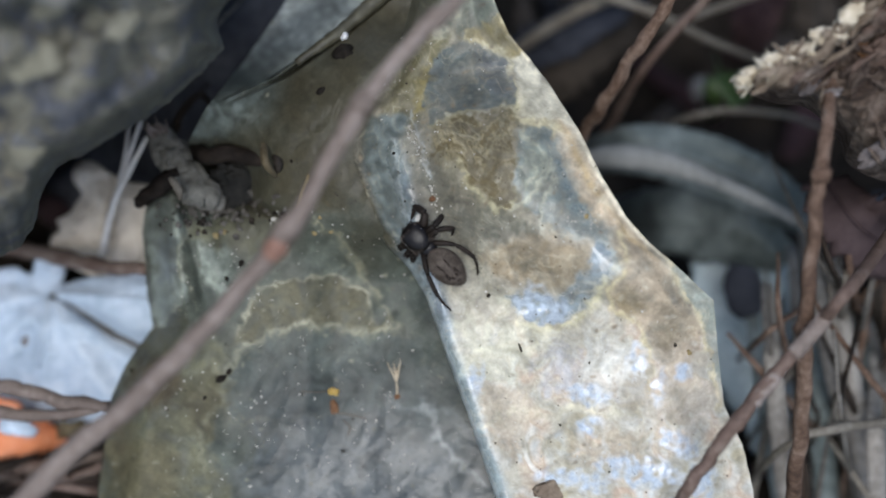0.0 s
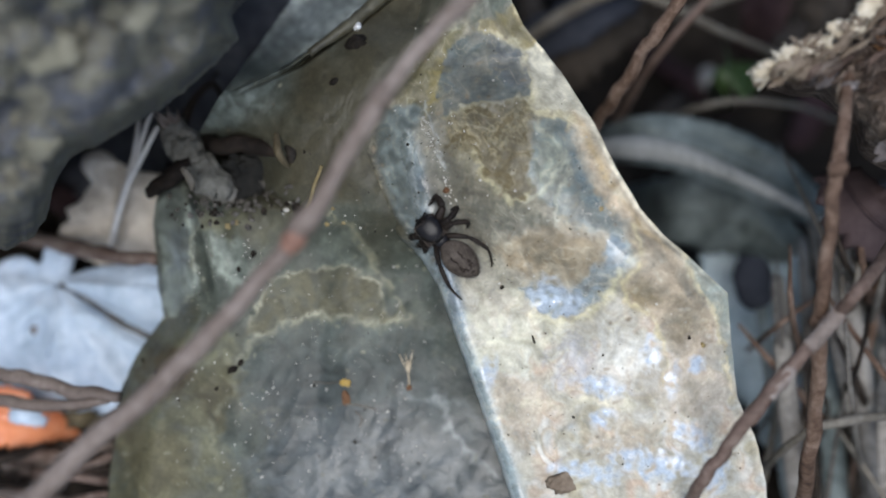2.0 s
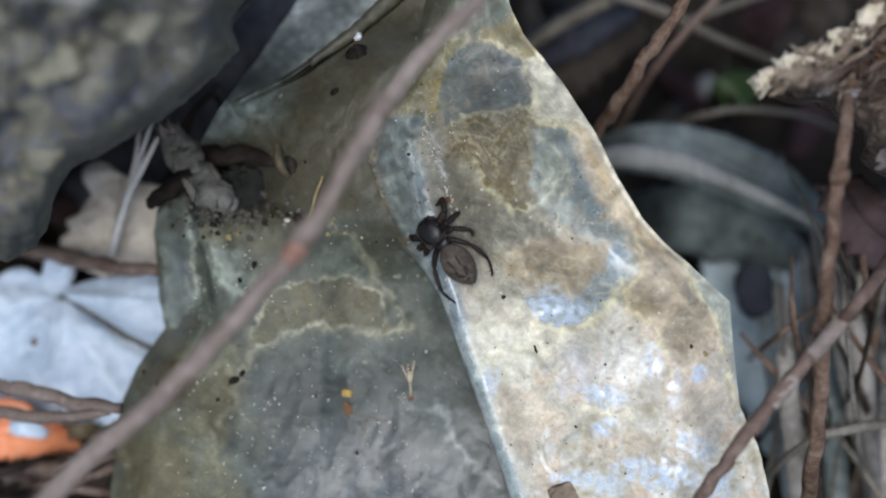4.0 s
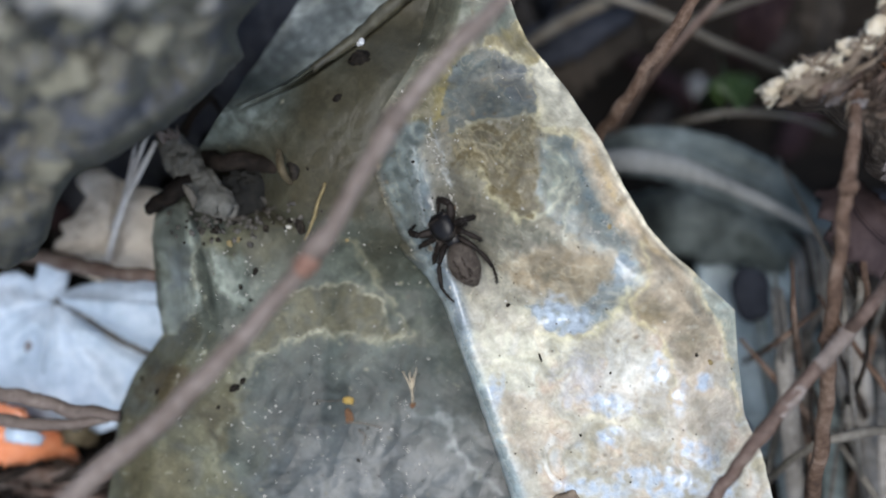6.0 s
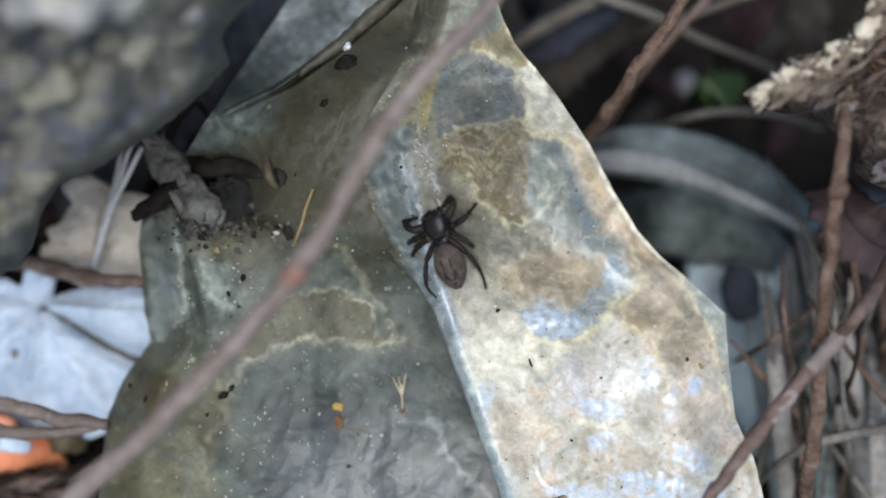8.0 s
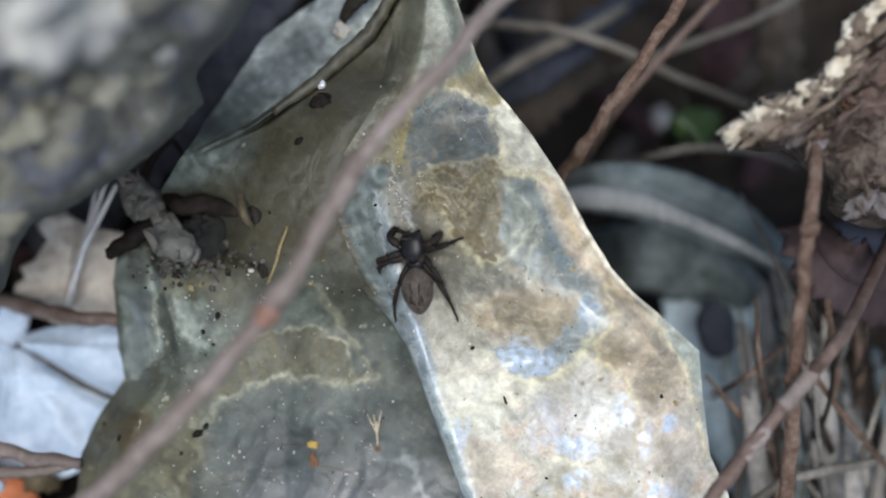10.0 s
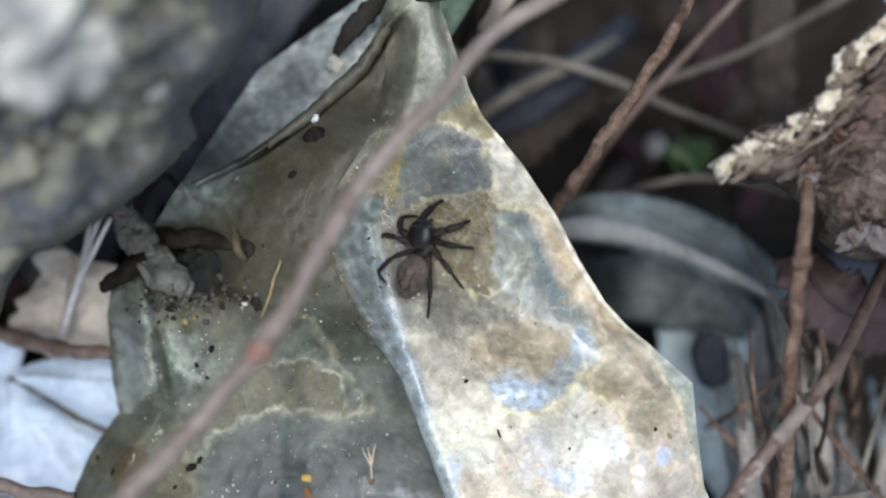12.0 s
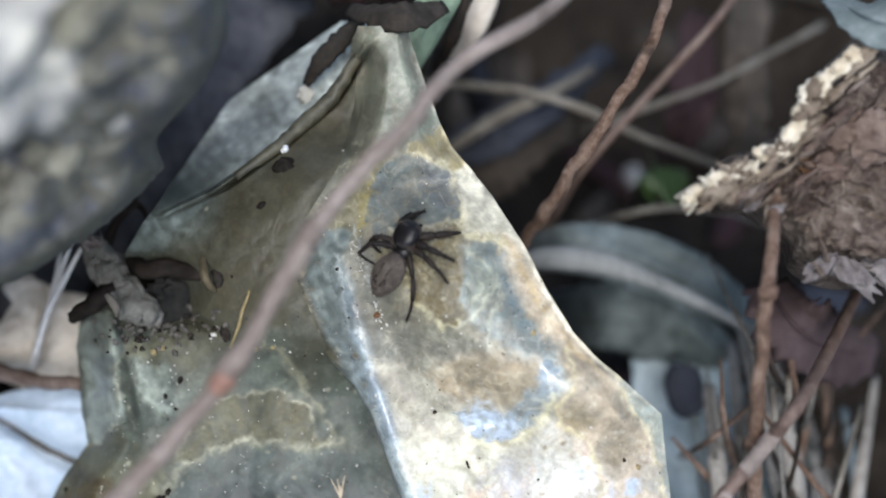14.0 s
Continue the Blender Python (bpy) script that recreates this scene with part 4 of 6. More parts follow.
def ground():
    def line(lo, hi, fine):
        a = [lo + (hi - lo) * i / fine for i in range(fine + 1)]
        step, out = (hi - lo) / fine, 0.0
        tail = []
        while out < 300:
            step *= 1.32
            out += step
            tail.append(out)
        return [lo - t for t in reversed(tail)] + a + [hi + t for t in tail]
    xs, ys = line(-0.075, 0.085, 190), line(-0.06, 0.085, 170)
    bm = grid_mesh([[Vector((x, y, ground_height(x, y))) for y in ys] for x in xs])
    bmesh.ops.recalc_face_normals(bm, faces=bm.faces)
    ob = part("ground", bm, SOIL)
    return tagged(ob, "dark humus soil under leaf litter", "ground", kind="structure")


def stone():
    def front(u, v, s):
        d = 0.735 + 0.00022 * (v - 100) + 0.15 * s ** 20
        d += 0.040 * nz(u / 210, v / 170, 2.2) + 0.024 * nz(u / 84 + v / 150, v / 70, 5.1) + 0.014 * abs(nz(u / 120 - v / 200, v / 58, 8.7))
        return d + 0.007 * nz(u / 31, v / 27, 3.3) + 0.0015 * nz(u / 13, v / 12, 9.1)
    outline = [(560, -150), (505, -40), (440, 40), (438, 104), (402, 150), (342, 200), (286, 240), (196, 290), (128, 340), (112, 402), (84, 446), (30, 474), (-80, 492), (-300, 480), (-500, 300), (-520, -150), (-330, -480), (60, -620), (400, -480), (540, -300)]
    ob = part("stone", outlined(outline, (60, 0), front, 44, 14, 0.028, 4.0, skirt=((0.96, 1.02), (0.84, 1.25), (0.78, 1.6))), STONE)
    r = random.Random(8)
    for i in range(40):
        u, v, w = r.uniform(-80, 420), r.uniform(-260, 420), r.uniform(8, 26)
        s = (Vector((u, v)) - Vector((60, 0))).length / 420
        if s > 0.78 or u + 0.95 * v > 470:
            continue
        part("crust", laid(lump(1.0, (w * 1.6 * PX, w * PX, 0.12 * w * PX), 0.8, i * 1.7, 4, 2.2), facing(u, v, front(u, v, s) - 0.002, r.gauss(60, 30))), LICHEN if i % 5 else CREAM_CRUST if i % 2 else RUST_CRUST, ob)
    return tagged(ob, "rough mottled slate and ochre stone beside the plastic sheet", "stone")


def pale_stone():
    ob = part("stone", lump(1.0, (0.0098, 0.0056, 0.0042), 0.75, 7.7, 5, 2.0), CREAM_CRUST)
    ob.matrix_world = facing(128, -238, 0.68, 36)
    return tagged(ob, "pale cream stone lying on the grey stone", "stone")


ground()
plastic_sheet()
stone()
pale_stone()


# ---- twigs and stems ----
def twig(name, label, rows, mat, category="twig", **more):
    return tagged(part(name, rod(rows, **more), mat), label, category)


def leaf(name, label, rows, mat, category="leaf", **more):
    ob = tagged(part(name, blade(rows, **more), mat), label, category)
    if category == "leaf" and rows[len(rows) // 2][3] > 30:
        cup = more.get("cup", 0.3)
        part("midrib", rod([(u, v, d - (cup + 0.12) * w * PX / REACH, 2.5 + 0.02 * w) for u, v, d, w in rows], 6, 6), mat, ob)
    return ob


twig("long_twig", "smooth reddish-brown twig arching over the plastic sheet", [(-330, 1250, 1.25, 22), (-120, 1090, 0.93, 21), (120, 880, 0.80, 20), (300, 722, 0.79, 20), (430, 590, 0.79, 18), (548, 455, 0.785, 18), (625, 330, 0.775, 16), (700, 205, 0.77, 16), (790, 95, 0.77, 15), (880, 5, 0.775, 15), (945, -75, 0.79, 15), (1160, -215, 0.86, 14), (1420, -420, 1.3, 12)], TWIG, steps=9, knots=(0.435, 0.56, 0.7), seed=1.0, rough=0.14)
for u, v, d in ((548, 455, 0.785), (700, 205, 0.77)):
    part("node", rod([(u - 14, v + 24, d, 16), (u - 4, v + 7, d - 0.001, 21), (u + 3, v - 5, d - 0.001, 20.5), (u + 12, v - 22, d, 15)], 4, 12, 0.15, u), RED_NODE if u < 600 else TWIG, bpy.data.objects["long_twig"], "reddish bark node" if u < 600 else "")
twig("flaking_twig", "thin brown twig with flaking bark", [(1010, 330, 1.22, 11), (1075, 250, 1.12, 12), (1120, 180, 1.06, 12), (1180, 90, 1.02, 12), (1240, 0, 1.0, 12), (1290, -80, 1.0, 11), (1330, -190, 1.0, 11), (1360, -420, 1.35, 10)], RUSTY, steps=10, rough=0.45, seed=2.0)
twig("thin_twig", "thin smooth grey-brown twig", [(1090, 270, 1.4, 8), (1180, 130, 1.22, 8), (1290, 5, 1.2, 8), (1450, -170, 1.2, 8), (1560, -330, 1.5, 7)], RED_TWIG, steps=8, seed=3.0)
twig("upright_stem", "brown upright plant stem", [(1535, 60, 0.97, 11), (1518, 200, 0.89, 12), (1503, 330, 0.87, 13), (1488, 450, 0.88, 13), (1474, 600, 0.91, 14), (1466, 760, 0.95, 14), (1445, 900, 1.02, 15), (1420, 1060, 1.25, 15)], RUSTY, steps=9, rough=0.25, seed=4.0)
twig("red_twig", "slender reddish-brown twig with pale bark patches", [(1680, 330, 1.2, 11), (1568, 510, 0.9, 12), (1500, 590, 0.895, 13), (1440, 660, 0.89, 13), (1345, 775, 0.89, 13), (1300, 832, 0.9, 12), (1255, 900, 0.92, 12), (1200, 1010, 1.08, 12)], RED_TWIG, steps=9, rough=0.22, knots=(0.3, 0.55), seed=5.0)


def on_ground(u, v, h=0.0):
    """The distance at which a bearing comes to h above the soil."""
    d = 1.3
    for _ in range(12):
        p = spot(u, v, d)
        d += (p.z - ground_height(p.x, p.y) - h) / (REACH * 0.9)
    return d


for rows in ([(1518, 569, 0.8945, 14), (1480, 613, 0.8925, 15.5), (1452, 646, 0.8905, 14)], [(1424, 679, 0.89, 13.5), (1400, 709, 0.8898, 15), (1382, 731, 0.8896, 13.5)]):
    part("bark_patch", rod(rows, 5, 10, 0.25, rows[0][0]), PALE_BARK, bpy.data.objects["red_twig"], "pale grey bark patch")
for u, v, d in ((1503, 330, 0.87), (1474, 600, 0.91)):
    part("node", rod([(u + 2, v - 14, d, 12), (u, v, d - 0.001, 18), (u - 2, v + 14, d, 12.5)], 4, 10, 0.3, v), RUSTY, bpy.data.objects["upright_stem"])

# left of the sheet
def stub():
    root = tagged(new("branch_stub"), "weathered grey broken branch stub against the plastic sheet", "branch stub")
    part("shank", rod([(322, 252, 1.10, 21), (343, 282, 1.085, 27), (371, 322, 1.065, 26), (402, 358, 1.06, 27), (428, 386, 1.085, 22), (446, 406, 1.115, 14)], 18, 28, 0.16, 8.0, (), 0.3), STUB_WOOD, root)
    part("spur", rod([(362, 322, 1.06, 17), (325, 345, 1.06, 16), (285, 372, 1.08, 13)], 6, 10, 0.5, 9.0), BLACK_BARK, root, "dark broken spur")
    part("end_grain", laid(lump(1.0, (24 * PX, 17 * PX, 10 * PX), 0.35, 2.0, 3, 2.0), facing(326, 252, 1.09, -35)), PALE_BARK, root, "pale frayed broken end")
    frayed = random.Random(6)
    for i in range(14):
        u, v, a, ln = 312 + frayed.uniform(0, 26), 262 - frayed.uniform(0, 16), radians(frayed.uniform(70, 165)), frayed.uniform(14, 38)
        part("fibre", rod([(u, v, 1.085, 2.2), (u + 0.6 * ln * math.cos(a), v - 0.6 * ln * math.sin(a), 1.08, 1.8), (u + ln * math.cos(a + 0.1), v - ln * math.sin(a + 0.1), 1.085, 0.6)], 4, 5, 0.3, i), PALE_BARK, root, "pale frayed fibre")
    part("splinter", rod([(345, 330, 1.03, 5), (358, 345, 1.028, 9), (362, 368, 1.035, 4)], 4, 7, 0.4, 2.0), STRAW, root, "pale splinter")
    r = random.Random(4)
    for i in range(150):
        u, v, w = r.gauss(432, 52), r.gauss(388, 18), r.uniform(1.5, 4.5)
        part("dirt", laid(lump(1.0, (w * 1.5 * PX, w * PX, 0.4 * w * PX), 1.0, i * 2.1, 2, 2.6), facing(u, v, panel_depth(u, v) - 0.0015, r.uniform(0, 180))), CRUMB if i % 3 == 0 else GREY_WOOD, root)
    return root


stub()
twig("dark_stick", "short dark-brown stick lying across the sheet's hollow", [(376, 284, 1.10, 14), (420, 287, 1.05, 16), (480, 291, 1.043, 15.5), (536, 297, 1.038, 14)], BLACK_BARK, steps=8, rough=0.25, seed=11.0)
# dark lump laid over the hollow to stand in for its shade
tagged(part("dark_leaf_scrap", laid(lump(1.0, (62 * PX, 50 * PX, 4 * PX), 0.6, 3.3, 5, 2.6), facing(468, 347, 1.066, 20)), material("hollow_shade", [(0.005, 0.005, 0.005), (0.012, 0.012, 0.011), (0.03, 0.028, 0.024)], 900, 200, 0.8, 0.7, 0.12)), "sooty crumpled leaf scrap in the sheet's hollow", "leaf scrap")
leaf("curled_scrap", "curled yellow-brown scrap of dry leaf", [(510, 256, 1.035, 2.5), (511, 280, 1.015, 7), (515, 303, 1.008, 8), (528, 322, 1.015, 5), (540, 330, 1.035, 1.5)], FIBRE_BROWN, "leaf scrap", steps=5, cup=0.9)
leaf("curled_scrap", "small dark curled leaf scrap on the sheet", [(530, 285, 1.025, 9), (537, 305, 1.015, 9), (530, 325, 1.03, 6)], DARK_LEAF, "leaf scrap", steps=5, cup=0.9)
def tan_leaf():
    """A lobed dead leaf that lies half under the sheet."""
    def face(u, v, s):
        d = 1.215 + 0.00025 * (235 - u) * 0.5 + 0.008 * nz(u / 50, v / 46, 3) + 0.003 * nz(u / 17, v / 17, 5) + 0.006 * s ** 6
        return d + 0.012 * math.exp(-((u - 232 - 0.12 * (420 - v)) / 9) ** 2)
    outline = [(166, 312), (180, 298), (206, 296), (230, 318), (262, 332), (322, 350), (348, 430), (322, 508), (230, 506), (168, 486), (130, 466), (128, 432), (144, 418), (138, 400), (160, 388), (176, 366), (186, 344), (168, 334)]
    ob = part("tan_leaf", outlined(outline, (235, 420), face, 22, 7, 0.03, 6.0, 0.00025), TAN_LEAF)
    for rows in (((232, 330), (234, 400), (226, 490)), ((234, 400), (190, 380), (160, 400)), ((232, 430), (180, 440), (140, 450))):
        part("vein", rod([(u, v, face(u, v, 0.5) - 0.002, 3) for u, v in rows], 6, 6, 0.3, rows[1][0]), TAN_LEAF, ob)
    return tagged(ob, "lobed tan dead leaf half under the plastic sheet", "leaf")


tan_leaf()
for rows in ([(299, 195, 1.14, 3), (280, 255, 1.13, 4), (252, 340, 1.14, 5), (222, 440, 1.17, 5), (214, 472, 1.21, 4)], [(300, 255, 1.12, 4), (272, 310, 1.125, 5), (240, 375, 1.15, 6), (222, 462, 1.2, 4)], [(268, 215, 1.16, 2.5), (262, 280, 1.15, 3.5), (247, 345, 1.16, 3.5), (225, 410, 1.2, 3)]):
    tagged(leaf("straw", "bleached white dry grass straw", rows, PALE_STRAW, "straw", steps=6, across=4, cup=0.3), group="bleached straws")
twig("dark_stick", "brown stick with a rusty spot beside the pale leaf", [(-60, 440, 1.38, 14), (70, 452, 1.27, 14), (150, 468, 1.2, 14), (220, 482, 1.16, 13), (300, 492, 1.12, 11)], RED_TWIG, steps=7, rough=0.35, seed=12.0)
def pale_leaf():
    """A bleached blue-grey leaf, folded along its veins where they meet the stalk."""
    def face(u, v, s):
        x, y = u - 124, v - 530
        r, a = math.hypot(x, y), math.degrees(math.atan2(y, x))
        d = 1.215 - 0.00018 * (u - 124) + 0.00012 * abs(v - 590)
        for turn, deep, wide in ((31, 0.020, 7), (96, -0.010, 16), (150, 0.014, 12), (64, -0.006, 10), (5, -0.010, 12), (-60, 0.006, 14)):
            d += deep * math.exp(-((a - turn) / wide) ** 2) * smooth(r / 60)
        d += 0.016 * math.exp(-((u - 84) / 18) ** 2 - ((v - 610) / 26) ** 2)
        return d + 0.010 * nz(u / 70, v / 60, 4) + 0.004 * nz(u / 26, v / 24, 7) + 0.005 * s ** 8
    outline = [(-130, 560), (-60, 520), (-6, 522), (22, 494), (60, 482), (92, 496), (100, 470), (120, 463), (148, 470), (152, 492), (138, 516), (190, 503), (250, 494), (320, 484), (380, 520), (380, 620), (330, 700), (220, 760), (140, 770), (60, 725), (-60, 715), (-140, 660)]
    ob = part("pale_leaf", outlined(outline, (124, 590), face, 30, 8, 0.01, 2.0, 0.00025), PALE_BLUE)
    for rows, w in ((((128, 532), (170, 560), (215, 588), (262, 614), (300, 632)), 5.5), (((122, 536), (112, 600), (104, 660)), 3), (((118, 534), (80, 552), (20, 580)), 3), (((134, 530), (200, 534), (300, 540)), 2.5)):
        part("vein", rod([(u, v, face(u, v, 0.5) - 0.003, w) for u, v in rows], 6, 7, 0.3, rows[1][0]), GREY_WOOD if w > 5 else PALE_BLUE, ob, "dark raised main vein" if w > 5 else "")
    part("blemish", laid(lump(1.0, (11 * PX, 20 * PX, 2 * PX), 0.5, 3.0, 3, 1.8), facing(84, 612, face(84, 612, 0.3) - 0.001, 20)), ROT_RED, ob, "brown decayed spot")
    return tagged(ob, "bleached blue-grey dead leaf with a dark main vein", "leaf")


pale_leaf()
twig("brown_twig", "brown twig lying over the pale leaf's edge", [(-90, 680, 1.16, 11), (0, 690, 1.11, 12), (80, 703, 1.09, 13), (150, 720, 1.08, 13), (235, 733, 1.07, 10)], TWIG, steps=7, rough=0.3, seed=13.0)
twig("brown_twig", "thin greyish twig beside the brown twig", [(-90, 728, 1.18, 9), (10, 738, 1.12, 11), (110, 748, 1.1, 11), (215, 738, 1.08, 8)], TWIG, steps=7, rough=0.3, seed=14.0)
leaf("orange_wrapper", "faded orange-red plastic wrapper in the litter", [(-140, 770, 1.3, 44), (-30, 765, 1.22, 54), (50, 772, 1.2, 52), (120, 800, 1.22, 34), (160, 820, 1.28, 16)], ORANGE, "wrapper", steps=8, across=10, ragged=0.3, cup=0.25, wave=0.35, seed=6.0)
# the wrapper's white highlight, added as a pale piece lying on it
leaf("white_scrap", "small white scrap on the orange wrapper", [(38, 765, 1.165, 12), (70, 768, 1.155, 16), (105, 778, 1.165, 8)], PALE_BLUE, "plastic scrap", steps=5, across=6, ragged=0.4, cup=0.2)
leaf("brown_leaf", "mustard-brown leaf scrap among dark twigs", [(120, 775, 1.24, 12), (160, 772, 1.2, 16), (205, 776, 1.22, 10)], FIBRE_BROWN, steps=5, across=6, ragged=0.8, cup=0.1)
rnd = random.Random(5)
for i in range(22):
    u, v = rnd.uniform(-30, 190), rnd.uniform(800, 930)
    a, ln = rnd.uniform(-0.5, 0.5), rnd.uniform(60, 130)
    d = rnd.uniform(1.14, 1.24)
    tagged(twig("litter_twig", "short dark twig in the litter", [(u - ln * math.cos(a), v - ln * math.sin(a), on_ground(u, v, 0.002), 5), (u, v + rnd.uniform(-12, 12), d, rnd.uniform(6, 11)), (u + ln * math.cos(a), v + ln * math.sin(a), d + 0.03, 5)], rnd.choice([DARK_TWIG, DARK_TWIG, RED_TWIG, TWIG]), steps=5, sides=7, rough=0.4, seed=i), group="litter twigs")
# leaf set into the gap, its colour standing in for the shadow there
leaf("dark_leaf", "dark wet leaf in the gap beside the stone", [(640, -210, 1.36, 70), (520, -60, 1.30, 80), (440, 70, 1.27, 78), (370, 190, 1.28, 60), (240, 300, 1.34, 70), (140, 400, 1.40, 60)], GAP_LEAF, steps=8, across=10, ragged=0.4, cup=0.3, wave=0.3, seed=3.0)
for rows in ([(345, 262, 1.14, 5), (360, 215, 1.12, 7), (395, 180, 1.12, 6), (415, 205, 1.16, 4)], [(330, 270, 1.18, 5), (350, 230, 1.15, 6), (372, 200, 1.15, 5), (405, 160, 1.2, 4)], [(395, 85, 1.12, 4), (420, 60, 1.1, 7), (450, 30, 1.12, 4), (470, 5, 1.26, 3)]):
    tagged(twig("curled_root", "thin curled root beside the stone", rows, GREY_WOOD if rows[0][1] < 100 else DARK_TWIG, "root", steps=6, seed=rows[0][0]), group="curled roots")

# right of the sheet
leaf("grey_leaf", "large grey-green dead leaf deep in the litter", [(1030, 306, on_ground(1030, 306, 0.004), 20), (1125, 276, 1.33, 40), (1230, 284, 1.31, 50), (1330, 318, 1.30, 52), (1420, 366, 1.32, 42), (1500, 424, on_ground(1500, 424, 0.003), 22)], GREY_LEAF, steps=9, across=14, ragged=0.07, cup=0.3, wave=0.35, seed=1.0)
leaf("grey_leaf", "grey-blue dead leaf deep in the litter", [(1310, 445, 1.36, 60), (1350, 540, 1.35, 98), (1380, 640, 1.33, 96), (1400, 740, 1.33, 66), (1390, 820, on_ground(1390, 820, 0.003), 24)], PALE_GREY_LEAF, steps=9, across=12, ragged=0.12, cup=0.25, wave=0.3, seed=9.0)
leaf("grey_leaf", "narrow grey dead leaf among stems", [(1105, 400, on_ground(1105, 400, 0.003), 34), (1190, 396, 1.385, 58), (1270, 404, 1.35, 66), (1345, 420, 1.32, 60), (1425, 470, 1.34, 28)], GREY_LEAF, steps=9, across=12, ragged=0.2, cup=0.3, wave=0.5, seed=15.0)
leaf("dry_leaf_strip", "curved pale grey leaf strip over dead leaves", [(1050, 296, 1.27, 12), (1125, 288, 1.235, 21), (1210, 298, 1.225, 20), (1300, 330, 1.215, 14), (1390, 372, 1.20, 11), (1470, 415, 1.19, 9), (1560, 470, 1.3, 6)], GREY_STRIP, "leaf strip", steps=8, across=6, cup=0.4)
tagged(part("dark_pod", laid(lump(1.0, (44 * PX, 62 * PX, 20 * PX), 0.2, 1.2, 3, 1.4), facing(1352, 525, 1.27, 15)), BLUE_DARK), "dark oval seed pod on a grey leaf", "seed pod")
tagged(part("pebble", laid(lump(1.0, (33 * PX, 38 * PX, 26 * PX), 0.18, 2.2, 3, 1.3), facing(1268, 165, on_ground(1268, 165, 0.003), 10)), CREAM_CRUST), "grey rounded pebble in the dark litter", "pebble")
leaf("green_leaf", "small green leaf deep in the litter", [(1270, 205, on_ground(1270, 205, 0.003), 14), (1300, 185, 1.40, 36), (1335, 165, 1.41, 32), (1365, 150, 1.44, 10)], GREEN_LEAF, steps=6, across=8, cup=0.3)
STRAWS = (([(900, -20, 1.42, 7), (1000, -12, 1.36, 8), (1085, -2, 1.34, 8), (1190, 32, 1.33, 8), (1300, 85, 1.34, 7), (1420, 135, 1.42, 6)], STRAW),
          ([(1170, 75, 1.44, 6), (1250, 42, 1.36, 7), (1425, -20, 1.34, 7), (1620, -120, 1.44, 6)], STRAW),
          ([(1190, 240, 1.42, 5), (1260, 215, 1.34, 6), (1340, 205, 1.33, 6), (1430, 215, 1.36, 5), (1500, 240, 1.42, 5)], STRAW),
          ([(900, 130, 1.42, 8), (1010, 55, 1.38, 12), (1100, 10, 1.36, 12), (1200, -40, 1.44, 8)], STRAW),
          ([(1640, 752, 1.14, 8), (1540, 770, 1.08, 9), (1460, 788, 1.07, 8), (1390, 838, 1.12, 7), (1350, 890, 1.25, 5)], STRAW))
for i, (rows, mat) in enumerate(STRAWS):
    tagged(twig("dry_stalk", "dry grey-brown plant stalk in the litter", rows, mat, "stalk", steps=7, sides=8, seed=20 + i), group="dry stalks")
for rows, m in (([(930, 110, 1.44, 30), (1030, 70, 1.4, 40), (1130, 10, 1.42, 34), (1230, -70, 1.48, 20)], BLUE_DARK), ([(960, 190, 1.46, 30), (1050, 120, 1.42, 44), (1160, 60, 1.44, 30)], DARK_LEAF), ([(1330, 120, 1.45, 20), (1365, 60, 1.4, 40), (1380, -20, 1.4, 44), (1390, -140, 1.46, 26)], MAROON), ([(1470, 150, 1.42, 30), (1475, 40, 1.38, 38), (1480, -90, 1.38, 40), (1490, -260, 1.48, 30)], DARK_LEAF), ([(1500, 330, 1.12, 40), (1545, 395, 1.08, 66), (1600, 440, 1.1, 70), (1700, 470, 1.25, 40)], MAUVE)):
    tagged(leaf("dead_leaf", "curled brown dead leaf among the stalks", rows, m, steps=8, across=9, ragged=0.5, cup=0.3, wave=0.4, seed=rows[0][0] * 0.01), group="dead leaves")
rnd = random.Random(11)
for i in range(46):
    u, v = rnd.uniform(1385, 1620), rnd.uniform(470, 950)
    a, ln = radians(rnd.gauss(95, 22)), rnd.uniform(90, 240)
    du, dv = ln * math.cos(a), -ln * math.sin(a)
    d = rnd.uniform(1.08, 1.3)
    rows = [(u - du, v - dv, on_ground(u - du, v - dv, 0.001), 4), (u + rnd.uniform(-14, 14), v, d, rnd.uniform(4, 8)), (u + du, v + dv, d + rnd.uniform(-0.02, 0.12), 3)]
    tagged(twig("dry_stalk", "thin dry stalk standing in the litter", rows, rnd.choice([STRAW, DARK_TWIG, DARK_TWIG, GREY_WOOD, RUSTY]), "stalk", steps=6, sides=7, seed=i), group="dry stalks")
for i in range(60):
    u, v = (rnd.uniform(900, 1650), rnd.uniform(-300, 950)) if i % 4 else (rnd.uniform(-150, 500), rnd.uniform(-250, 950))
    a, ln, w = rnd.uniform(0, 6.28), rnd.uniform(40, 110), rnd.uniform(16, 44)
    du, dv = ln * math.cos(a), ln * math.sin(a)
    rows = [(u - du, v - dv, on_ground(u - du, v - dv, 0.001), w * 0.4), (u, v, on_ground(u, v, rnd.uniform(0.002, 0.006)), w), (u + du, v + dv, on_ground(u + du, v + dv, 0.001), w * 0.4)]
    tagged(leaf("litter_leaf", "small decayed leaf on the soil", rows, rnd.choice([DARK_LEAF, DARK_LEAF, DARK_LEAF, BLUE_DARK, MAROON]), steps=6, across=6, ragged=0.6, cup=0.3, wave=0.4, seed=i * 1.7), group="leaf litter")


rnd = random.Random(23)
